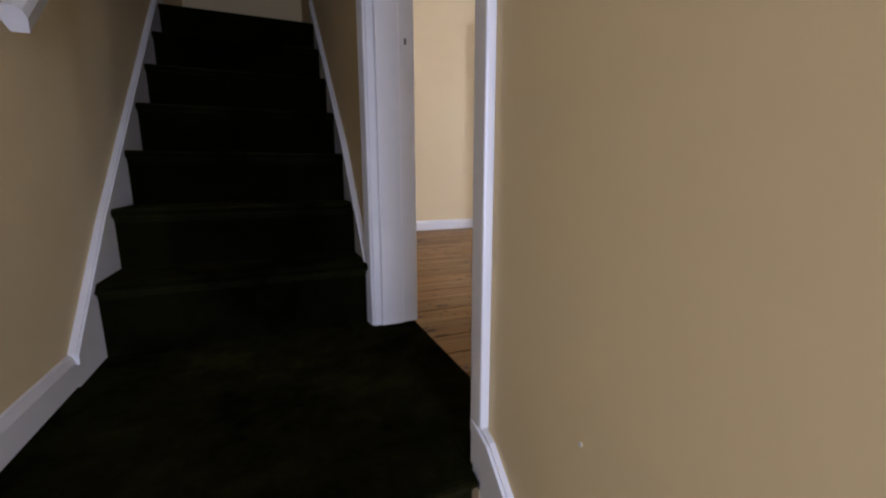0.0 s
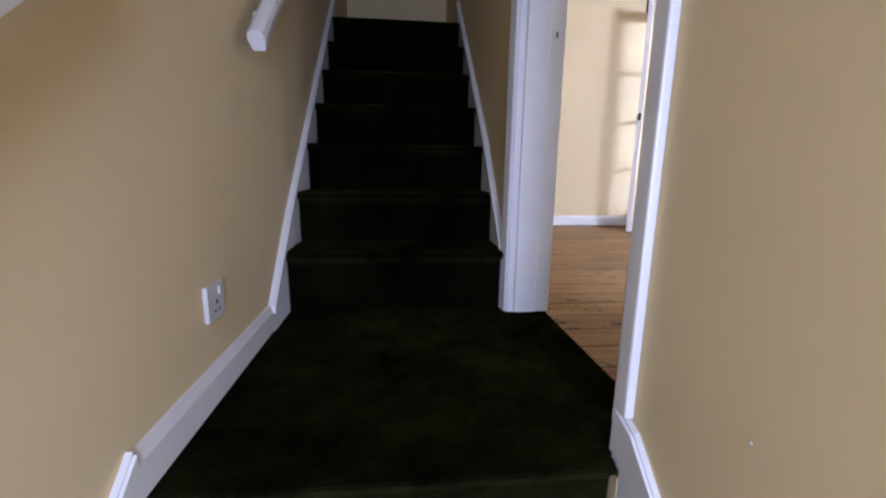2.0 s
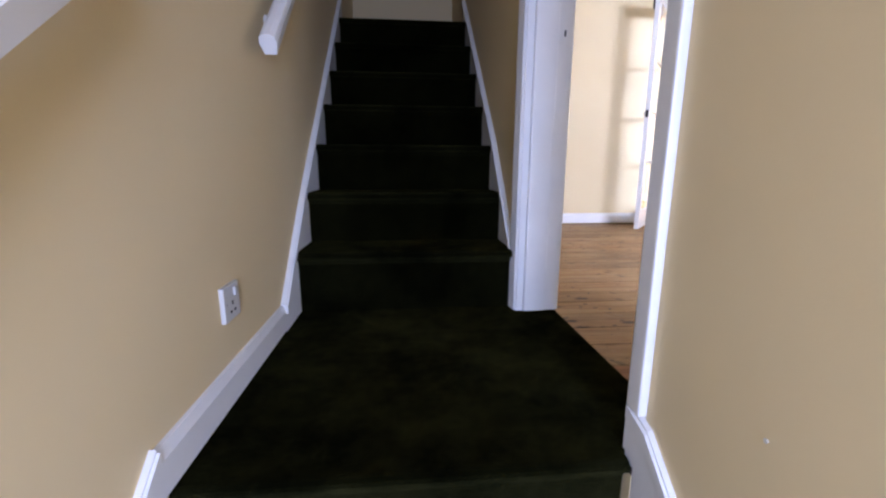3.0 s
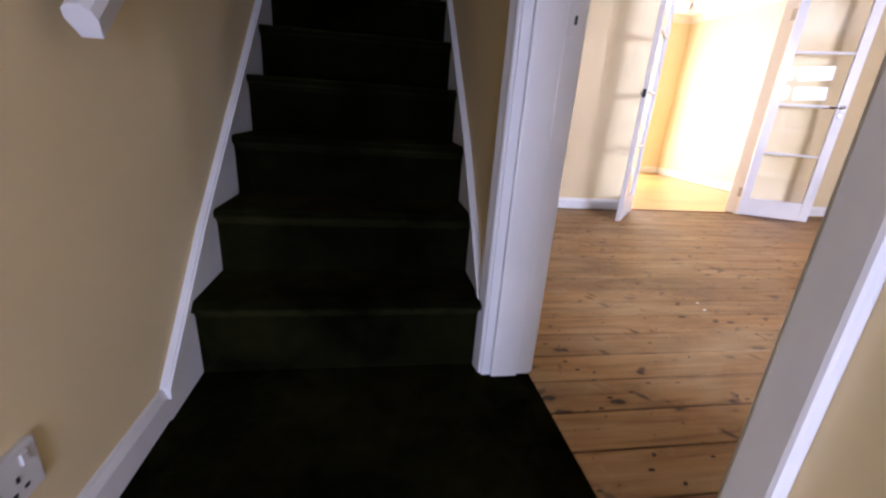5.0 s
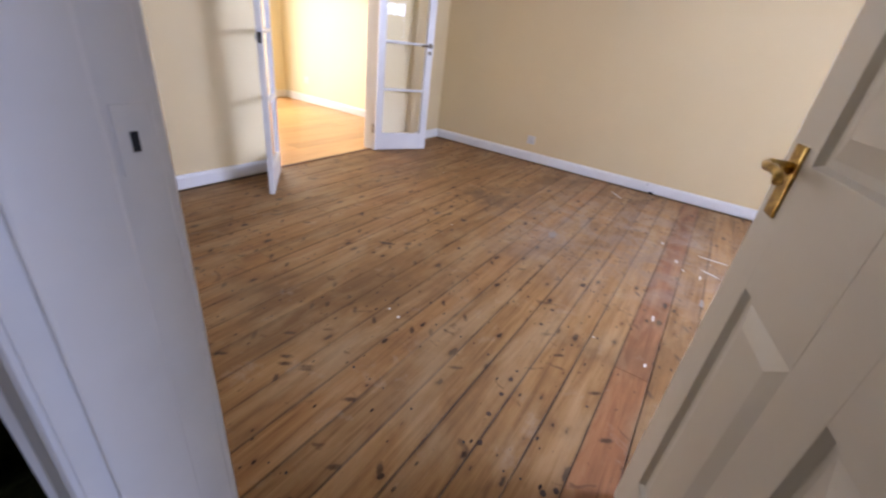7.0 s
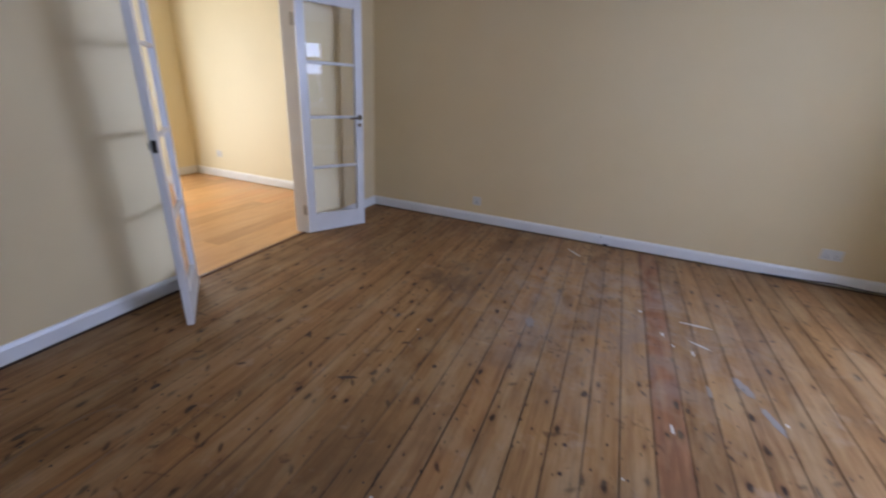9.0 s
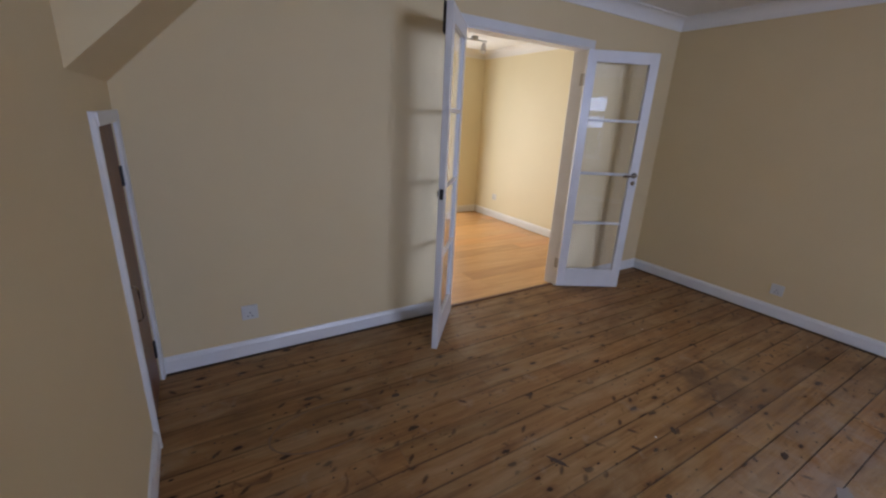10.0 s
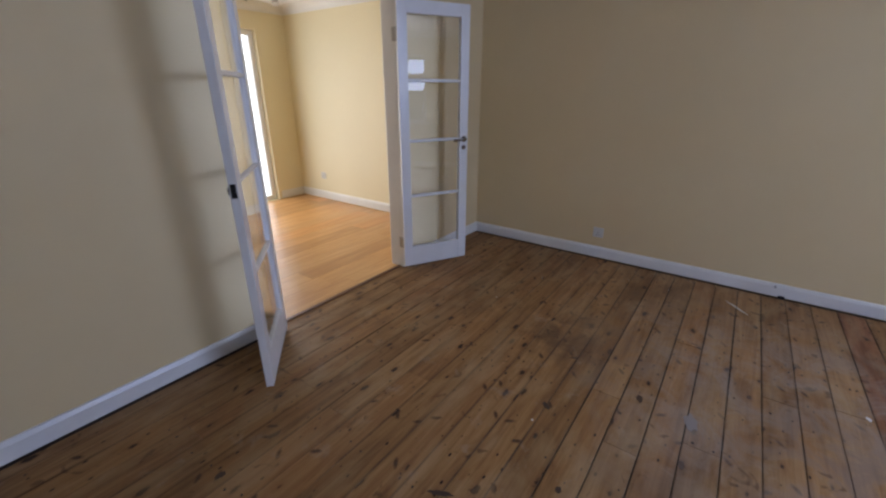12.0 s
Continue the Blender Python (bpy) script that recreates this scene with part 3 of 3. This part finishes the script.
tagged(part("threshold_strip", bm, BROWNWOOD), "dark brown wooden strip between the two floors", "threshold", kind="structure")


def glazed_leaf(m, flip, handle, label):
    """A tall door leaf with four panes; hinge edge at the origin, running along +x."""
    W, H, T = 0.575, 1.965, 0.036
    leaf = empty("glazed_door", m)
    tagged(leaf, label, "door", group="glazed double doors")
    st, bot, top = 0.074, 0.165, 0.085
    for x0, x1 in ((0, st), (W - st, W)):
        bm = bmesh.new()
        box(bm, x0, x1, -T / 2, T / 2, 0, H, 0.003)
        part("stile", bm, TRIM, leaf)
    for z0, z1, n in ((0, bot, "bottom_rail"), (H - top, H, "top_rail")):
        bm = bmesh.new()
        box(bm, st, W - st, -T / 2 + 0.001, T / 2 - 0.001, z0, z1, 0.002)
        part(n, bm, TRIM, leaf)
    step = (H - top - bot) / 4
    for k in range(1, 4):
        z = bot + step * k
        bm = bmesh.new()
        prism(bm, [(-T / 2 + 0.004, z - 0.006), (-0.004, z - 0.012), (0.004, z - 0.012), (T / 2 - 0.004, z - 0.006), (T / 2 - 0.004, z + 0.006), (0.004, z + 0.012), (-0.004, z + 0.012), (-T / 2 + 0.004, z + 0.006)], "x", st, W - st)
        part("glazing_bar", bm, TRIM, leaf)
    for k in range(4):
        bm = bmesh.new()
        z0, z1 = bot + step * k, bot + step * (k + 1)
        box(bm, st - 0.004, W - st + 0.004, -0.002, 0.002, z0 - 0.002 + 0.004, z1 - 0.002)
        g = part("pane", bm, GLASS, leaf, "clear glass pane")
        g.visible_shadow = False
    if handle:
        for s in (1, -1):
            bm = bmesh.new()
            cx = W - 0.038
            disc(bm, Matrix.Translation((cx, s * (T / 2 + 0.004), 1.02)) @ Matrix.Rotation(math.pi / 2, 4, "X"), 0.024, 0.008)
            disc(bm, Matrix.Translation((cx, s * (T / 2 + 0.003), 0.955)) @ Matrix.Rotation(math.pi / 2, 4, "X"), 0.018, 0.006)
            h = part("handle", bm, CHROME, leaf, "chrome lever handle with round roses")
            bm = bmesh.new()
            tube(bm, [(cx, s * (T / 2 + 0.006), 1.02), (cx, s * (T / 2 + 0.04), 1.02), (cx - 0.012, s * (T / 2 + 0.048), 1.02), (cx - 0.11, s * (T / 2 + 0.048), 1.016)], 0.010)
            part("lever", bm, CHROME, h, smooth=True)
    else:
        bm = bmesh.new()
        box(bm, W - 0.001, W + 0.003, -0.011, 0.011, 0.965, 1.025, 0.001)
        box(bm, W - 0.016, W - 0.002, flip * (T / 2), flip * (T / 2 + 0.006), 0.98, 1.01, 0.002)
        part("latch_keep", bm, IRON, leaf, "black iron latch keep")
        bm = bmesh.new()
        box(bm, W - 0.03, W - 0.008, flip * (T / 2), flip * (T / 2 + 0.012), H - 0.15, H - 0.005, 0.002)
        tube(bm, [(W - 0.019, flip * (T / 2 + 0.014), H - 0.14), (W - 0.019, flip * (T / 2 + 0.014), H + 0.01)], 0.005)
        part("bolt", bm, IRON, leaf, "black iron flush bolt")
    return leaf


glazed_leaf(pose(FR - 0.004, Y1 - 0.014, 0.012, 0, 0, -28.0), -1, True, "white glazed door with four panes and a chrome handle")
glazed_leaf(pose(FL - 0.010, Y1 - 0.022, 0.012, 0, 0, 229.0), -1, False, "white glazed door with four panes and a black latch")

# ---- cupboard under the stairs ----
cup = empty("cupboard_door_frame")
tagged(cup, "white painted frame of the low cupboard door", "door frame", kind="structure")
part("architrave", architrave(XI, 1, 3.905, -1, 1.385, 0.055), TRIM, cup)
part("architrave", architrave(XI, 1, 4.405, 1, 1.385, 0.045), TRIM, cup)
bm = bmesh.new()
box(bm, XI, XI + 0.019, 3.905, 4.405, 1.335, 1.385, 0.004)
part("head_architrave", bm, TRIM, cup)
cdoor = empty("cupboard_door")
tagged(cdoor, "low brown stained wooden cupboard door under the stairs", "cupboard door")
bm = bmesh.new()
box(bm, XI - 0.035, XI - 0.006, 3.912, 4.398, 0.012, 1.332, 0.003)
part("leaf", bm, BROWNWOOD, cdoor)
bm = bmesh.new()
tube(bm, [(XI - 0.006, 3.965, 0.72), (XI + 0.02, 3.965, 0.715), (XI + 0.028, 3.965, 0.70), (XI + 0.028, 3.965, 0.58), (XI + 0.02, 3.965, 0.565), (XI - 0.006, 3.965, 0.56)], 0.004, 8)
part("handle", bm, CHROME, cdoor, "thin metal bow handle", smooth=True)
for z in (0.20, 1.10):
    bm = bmesh.new()
    box(bm, XI - 0.008, XI + 0.004, 4.372, 4.404, z - 0.045, z + 0.045, 0.002)
    part("hinge", bm, IRON, cdoor, "black iron hinge")


# ---- sockets ----
def socket(m, gangs, label):
    """A wall socket in the xz plane at the origin, facing -y."""
    w = 0.0745 if gangs == 1 else 0.128
    ob = empty("wall_socket", m)
    tagged(ob, label, "socket", group="wall sockets")
    bm = bmesh.new()
    box(bm, -w / 2 - 0.006, w / 2 + 0.006, -0.011, 0.0, -0.043, 0.043, 0.003)
    part("faceplate", bm, PLASTIC, ob)
    for g in range(gangs):
        cx = 0.0 if gangs == 1 else (-0.034 + 0.068 * g)
        bm = bmesh.new()
        for dx, dz, a, b in ((0, -0.002, 0.0028, 0.0045), (-0.011, -0.022, 0.0042, 0.0026), (0.011, -0.022, 0.0042, 0.0026)):
            box(bm, cx + dx - a, cx + dx + a, -0.0125, -0.0105, dz - b, dz + b)
        part("pin_holes", bm, DARKHOLE, ob)
        bm = bmesh.new()
        box(bm, cx + 0.012, cx + 0.024, -0.015, -0.010, 0.012, 0.032, 0.0015)
        part("switch", bm, PLASTIC, ob)
        bm = bmesh.new()
        disc(bm, Matrix.Translation((cx - 0.03 if gangs == 1 else cx - 0.024, -0.0112, 0.0)) @ Matrix.Rotation(math.pi / 2, 4, "X"), 0.0025, 0.001, 10)
        part("screw", bm, STEEL, ob)
    return ob


socket(pose(0.975, Y1, 0.285), 1, "white plastic single wall socket above the skirting")
socket(pose(XE, 3.205, 0.235, 0, 0, -90) @ pose(0, 0, 0, 0, 0, 0), 1, "white plastic single wall socket on the long wall")
socket(pose(XE, 0.20, 0.262, 0, 0, -90), 2, "white plastic double wall socket near the corner")
socket(pose(XL, 1.51, 0.245, 0, 0, 90), 1, "white plastic single wall socket beside the landing")
socket(pose(4.66, 6.85, 0.32, 0, 0, -90), 1, "white plastic single wall socket in the far room")


# ---- handrails ----
def handrail(p, q, label):
    """A moulded wooden rail along the outer hall wall from p to q (y, z)."""
    ob = empty("handrail")
    tagged(ob, label, "handrail", group="hall handrails")
    a, b = Vector((XL + 0.062, p[0], p[1])), Vector((XL + 0.062, q[0], q[1]))
    prof = [(-0.016, -0.026), (0.016, -0.026), (0.020, -0.010), (0.024, 0.006), (0.020, 0.022), (0.008, 0.030), (-0.008, 0.030), (-0.020, 0.022), (-0.024, 0.006), (-0.020, -0.010)]
    bm = bmesh.new()
    ang = math.atan2(q[1] - p[1], q[0] - p[0])
    m = Matrix.Translation(a) @ Matrix.Rotation(ang, 4, "X")
    prism(bm, prof, "y", 0, (b - a).length, m)
    part("rail", bm, TRIM, ob)
    n = max(2, round((b - a).length / 0.8))
    for k in range(n):
        c = a.lerp(b, (k + 0.35) / n)
        bm = bmesh.new()
        tube(bm, [(c.x, c.y, c.z - 0.026), (c.x, c.y, c.z - 0.055), (XL + 0.03, c.y, c.z - 0.065), (XL, c.y, c.z - 0.065)], 0.007)
        disc(bm, Matrix.Translation((XL + 0.003, c.y, c.z - 0.065)) @ Matrix.Rotation(math.pi / 2, 4, "Y"), 0.022, 0.006)
        part("bracket", bm, TRIM, ob)
    return ob


handrail((1.775, 0.885), (3.5, 0.885 + 1.72 * RISE / GO), "white painted wooden handrail rising beside the stairs")
handrail((0.0, -0.115), (1.10, 0.815), "white painted wooden handrail beside the entrance steps")

# ---- windows ----
win = empty("window_1")
tagged(win, "white framed casement window with small top lights", "window", kind="structure")


def bars(name, boxes):
    for b in boxes:
        bm = bmesh.new()
        box(bm, *b, 0.004)
        part(name, bm, TRIM, win)


ya, yb = Y0 - 0.20, Y0 - 0.14
bars("window_frame", [(WX0, WX1, ya, yb, WZ0, WZ0 + 0.05), (WX0, WX1, ya, yb, WZ1 - 0.05, WZ1), (WX0, WX0 + 0.05, ya, yb, WZ0 + 0.05, WZ1 - 0.05), (WX1 - 0.05, WX1, ya, yb, WZ0 + 0.05, WZ1 - 0.05)])
third = (WX1 - WX0) / 3
bars("mullion", [(WX0 + third * k - 0.035, WX0 + third * k + 0.035, ya, yb, WZ0 + 0.05, WZ1 - 0.05) for k in (1, 2)])
bars("transom", [(WX0 + third * k + 0.04, WX0 + third * (k + 1) - 0.04, ya + 0.005, yb - 0.005, 1.58, 1.69) for k in range(3)])
for k in range(3):
    for z0, z1 in ((WZ0 + 0.05, 1.58), (1.69, WZ1 - 0.05)):
        bm = bmesh.new()
        box(bm, WX0 + third * k + 0.035, WX0 + third * (k + 1) - 0.035, ya + 0.028, ya + 0.032, z0, z1)
        g = part("pane", bm, GLASS, win)
        g.visible_shadow = False
bm = bmesh.new()
box(bm, WX0 - 0.04, WX1 + 0.04, Y0 - 0.14, Y0 + 0.04, WZ0 - 0.025, WZ0 + 0.003, 0.006)
part("window_sill", bm, TRIM, win)

patio = empty("door_garden")
tagged(patio, "white framed glazed garden door in bright daylight", "garden door", kind="structure")
for b in ((PX0, PX1, YF + 0.06, YF + 0.13, 0, 0.06), (PX0, PX1, YF + 0.06, YF + 0.13, PZ - 0.06, PZ), (PX0, PX0 + 0.06, YF + 0.06, YF + 0.13, 0.06, PZ - 0.06), (PX1 - 0.06, PX1, YF + 0.06, YF + 0.13, 0.06, PZ - 0.06), ((PX0 + PX1) / 2 - 0.05, (PX0 + PX1) / 2 + 0.05, YF + 0.06, YF + 0.13, 0.06, PZ - 0.06)):
    bm = bmesh.new()
    box(bm, *b, 0.004)
    part("frame", bm, TRIM, patio)
for x0, x1 in ((PX0 + 0.06, (PX0 + PX1) / 2 - 0.05), ((PX0 + PX1) / 2 + 0.05, PX1 - 0.06)):
    bm = bmesh.new()
    box(bm, x0, x1, YF + 0.09, YF + 0.096, 0.06, PZ - 0.06)
    g = part("pane", bm, GLASS, patio)
    g.visible_shadow = False

# ---- ceiling spots in the far room ----
spots = empty("spotlight_bar", pose(3.85, 6.45, TOP))
tagged(spots, "steel ceiling bar with two tilted spotlights", "ceiling light")
bm = bmesh.new()
disc(bm, Matrix.Translation((-0.02, 0, -0.012)), 0.045, 0.024)
tube(bm, [(-0.18, 0.0, -0.035), (0.16, 0.0, -0.035)], 0.009)
part("bar", bm, STEEL, spots)
for x, rx, ry in ((-0.13, 35, 25), (0.12, -20, 15)):
    m = pose(x, 0, -0.045) @ pose(0, 0, 0, rx, ry, 0)
    bm = bmesh.new()
    tube(bm, [m @ Vector((0, 0, 0.012)), m @ Vector((0, 0, -0.03))], 0.006)
    disc(bm, m @ Matrix.Translation((0, 0, -0.075)), 0.036, 0.10, 18, 0.026)
    s = part("spot", bm, STEEL, spots)
    bm = bmesh.new()
    disc(bm, m @ Matrix.Translation((0, 0, -0.126)), 0.031, 0.004, 18)
    part("bulb", bm, PLASTIC, s, "unlit reflector bulb")

# ---- small things in the room ----
bm = bmesh.new()
tube(bm, [(XE - 0.022, 0.62, 0.010), (XE - 0.030, 0.50, 0.016), (XE - 0.024, 0.32, 0.020), (XE - 0.022, 0.10, 0.030), (XE - 0.024, -0.12, 0.020), (XE - 0.03, -0.30, 0.028), (XE - 0.05, -0.36, 0.06), (XE - 0.09, -0.395, 0.11)], 0.006, 8)
tagged(part("cable", bm, RUBBER, smooth=True), "loose black cable lying along the skirting board", "cable")
bm = bmesh.new()
disc(bm, Matrix.Translation((XE - 0.02, 1.93, 0.085)) @ Matrix.Rotation(math.pi / 2, 4, "Y"), 0.008, 0.02, 10)
tagged(part("pipe_stub", bm, STEEL), "small metal pipe stub on the skirting board", "pipe stub")
bm = bmesh.new()
box(bm, XE - 0.018, XE - 0.012, 1.86, 1.90, 0.0, 0.022, 0.002)
tagged(part("skirting_notch", bm, DARKHOLE), "dark notch cut in the skirting's lower edge", "notch", kind="structure")

# ---- marks left on floor and wall ----
WHITEPAINT = mat("dried_white_paint", (0.62, 0.61, 0.58), 0.5)
GREYPAINT = mat("dried_grey_paint", (0.23, 0.20, 0.18), 0.6)
BURN = mat("dark_scorch", (0.05, 0.025, 0.014), 0.7)
RING = mat("brown_ring_stain", (0.17, 0.09, 0.042), 0.5)
mark_rng = random.Random(21)


def blot(x, y, rx, ry, turn, material, name, label, z=0.0016):
    """An uneven thin patch of dried paint or scorched wood on the boards."""
    bm = bmesh.new()
    n, ca, sa = 22, math.cos(radians(turn)), math.sin(radians(turn))
    out = []
    for k in range(n):
        a = 2 * math.pi * k / n
        r = mark_rng.uniform(0.72, 1.1)
        u, v = rx * r * math.cos(a), ry * r * math.sin(a)
        out.append((x + u * ca - v * sa, y + u * sa + v * ca))
    prism(bm, out, "z", 0.0006, z)
    return tagged(part(name, bm, material), label, "floor stain", group="floor marks")


for x, y, rx, ry, turn in ((3.42, 1.265, 0.105, 0.008, 90), (3.17, 1.28, 0.06, 0.007, 64), (3.20, 1.48, 0.022, 0.008, 10), (3.09, 1.43, 0.014, 0.006, 40), (4.33, 2.13, 0.10, 0.008, 40), (3.06, 1.33, 0.03, 0.006, 0), (2.62, 1.0, 0.014, 0.005, 0), (3.45, 1.60, 0.018, 0.01, 20), (1.50, 2.46, 0.010, 0.007, 30), (1.52, 2.53, 0.008, 0.006, 0), (2.36, 1.50, 0.03, 0.006, 5), (1.95, 1.47, 0.014, 0.006, 0)):
    blot(x, y, rx, ry, turn, WHITEPAINT, "paint_streak", "dried streak of white paint on the boards")
for x, y, rx, ry, turn in ((2.84, 1.125, 0.085, 0.030, 25), (2.63, 1.055, 0.10, 0.022, 17), (2.72, 1.30, 0.05, 0.012, 0), (2.95, 2.26, 0.06, 0.03, 10)):
    blot(x, y, rx, ry, turn, GREYPAINT, "paint_smear", "dull grey paint smear on the boards")
for x, y, rx, ry, turn in ((2.01, 2.97, 0.05, 0.011, -63), (2.28, 2.62, 0.016, 0.012, 0), (2.98, 2.48, 0.03, 0.016, 20), (1.57, 3.71, 0.022, 0.014, 0), (2.42, 1.88, 0.022, 0.014, 0), (2.67, 2.83, 0.03, 0.014, 50)):
    blot(x, y, rx, ry, turn, BURN, "scorch_mark", "small dark scorch mark on the boards")
for x, y in ((2.06, 1.93), (1.91, 1.93), (1.49, 1.89), (1.40, 1.885), (1.29, 1.88), (1.17, 1.85), (1.14, 1.62), (1.17, 1.59)):
    blot(x, y, 0.011, 0.010, 0, BURN, "plugged_hole", "dark filled hole drilled in a floorboard")
bm = bmesh.new()
loops = [[], [], [], []]
for k in range(34):
    a = radians(35 + 250 * k / 33)
    w = 0.0045 * (1 + 0.5 * math.sin(k * 1.9))
    for lp, d, z in ((0, -w, 0.0006), (1, -w, 0.0015), (2, w, 0.0015), (3, w, 0.0006)):
        loops[lp].append(bm.verts.new((1.20 + (0.27 + d) * math.cos(a), 3.66 + (0.145 + d) * math.sin(a), z)))
for p, q in zip(loops, loops[1:]):
    for k in range(33):
        bm.faces.new((p[k], p[k + 1], q[k + 1], q[k]))
tagged(part("ring_stain", bm, RING), "faint brown ring stain on the boards", "floor stain", group="floor marks")
bm = bmesh.new()
disc(bm, Matrix.Translation((XN - 0.0005, 0.953, 0.226)) @ Matrix.Rotation(math.pi / 2, 4, "Y"), 0.0035, 0.003, 9, 0.002)
tagged(part("filler_dab", bm, PLASTIC), "small dab of white filler on the wall", "filler")

# ---- outdoors ----
bm = bmesh.new()
box(bm, -300, 300, -300, 300, -1.3, -1.12)
tagged(part("ground", bm, GRASS), "green grass ground outside", "ground", kind="structure")
rng = random.Random(4)
verts, faces = [], []
for k in range(5000):
    c = Vector((rng.uniform(-3, 9), -7 + rng.gauss(0, 0.5), 0))
    c.z = -1.1 + abs(rng.gauss(0, 1)) * 0.85 + 0.25 * math.sin(c.x * 1.7)
    q = Euler((rng.uniform(0, 6), rng.uniform(0, 6), rng.uniform(0, 6))).to_matrix()
    s = rng.uniform(0.05, 0.1)
    n = len(verts)
    verts += [c + q @ Vector(v) * s for v in ((-1, 0, 0), (0, -0.5, 0.1), (1, 0, 0), (0, 0.5, 0.1))]
    faces.append((n, n + 1, n + 2, n + 3))
me = bpy.data.meshes.new("hedge")
me.from_pydata(verts, [], faces)
me.materials.append(LEAF)
tagged(new("hedge", me), "loose green leafy hedge outside the window", "hedge", kind="stuff")


# ---- floors, board by board ----
def board(x0, x1, y0, y1, z, material, parent, name, chamfer=0.0014, depth=0.02):
    out = [(y0, z - depth), (y1, z - depth), (y1, z - chamfer), (y1 - chamfer, z), (y0 + chamfer, z), (y0, z - chamfer)]
    v = [(x, y, zz) for x in (x0, x1) for y, zz in out]
    f = [(i, (i + 1) % 6, (i + 1) % 6 + 6, i + 6) for i in range(6)] + [tuple(range(5, -1, -1)), tuple(range(6, 12))]
    me = bpy.data.meshes.new(name)
    me.from_pydata(v, [], f)
    me.materials.append(material)
    ob = new(name, me)
    ob.parent = parent
    return ob


structure("subfloor", [(XI - 0.02, XE, Y0, Y1 + 0.04, -0.08, -0.022), (XR, XI - 0.02, DN - 0.03, DF + 0.03, -0.03, -0.013)], SUB, "dark void under the floorboards", "subfloor")
floor = empty("floor")
tagged(floor, "worn knotty pine floorboards with dark joints and stains", "floor", kind="structure")
PITCH = 0.1393
rng = random.Random(11)
nails = bmesh.new()
row = -18
while True:
    y0 = 1.995 + PITCH * row
    y1 = y0 + PITCH
    if y0 > Y1 + 0.04:
        break
    if y1 > Y0:
        a, b = max(y0, Y0), min(y1, Y1 + 0.025)
        x = XI - 0.012 if not DN < y0 < DF - 0.1 else 0.499
        cut = [x]
        p = x + rng.uniform(0.8, 6.5)
        while p < XE - 0.6:
            cut.append(p)
            p += rng.uniform(2.4, 3.8)
        cut.append(XE)
        gap = rng.choice((0.0008, 0.0010, 0.0014, 0.0018, 0.0028))
        material = REDPINE if row == -4 else PINE
        for u, w in zip(cut, cut[1:]):
            if b - a > 0.02:
                board(u + 0.001, w - 0.001, a + gap, b - gap, rng.uniform(-0.0004, 0.0004), material, floor, "floorboard")
        for k in range(10):
            jx = 0.72 + 0.42 * k
            for dy in (0.03, PITCH - 0.03):
                if rng.random() < 0.45 and Y0 < y0 + dy < Y1:
                    disc(nails, Matrix.Translation((jx + rng.uniform(-0.015, 0.015), y0 + dy + rng.uniform(-0.008, 0.008), 0.0012)), rng.uniform(0.003, 0.0055), 0.002, 8)
    row += 1
tagged(part("nail_heads", nails, IRON, floor), kind="stuff")

far_floor = empty("floor_far")
tagged(far_floor, "shiny orange-tan wood laminate floor in the far room", "floor", kind="structure")
rng = random.Random(5)
y = Y1 + 0.045
while y < YF - 0.01:
    w = min(0.19, YF - y)
    x = 1.2 - rng.uniform(0, 1.0)
    while x < 4.66:
        e = min(x + 1.25, 4.66)
        if e > 1.25:
            board(max(x, 1.2) + 0.0004, e - 0.0004, y + 0.0004, y + w - 0.0004, 0.0, LAMINATE, far_floor, "laminate_plank", 0.0008, 0.012)
        x += 1.25
    y += 0.19
structure("subfloor_far", [(1.2, 4.66, Y1 + 0.04, YF, -0.08, -0.013)], SUB, "dark layer under the laminate floor", "subfloor")
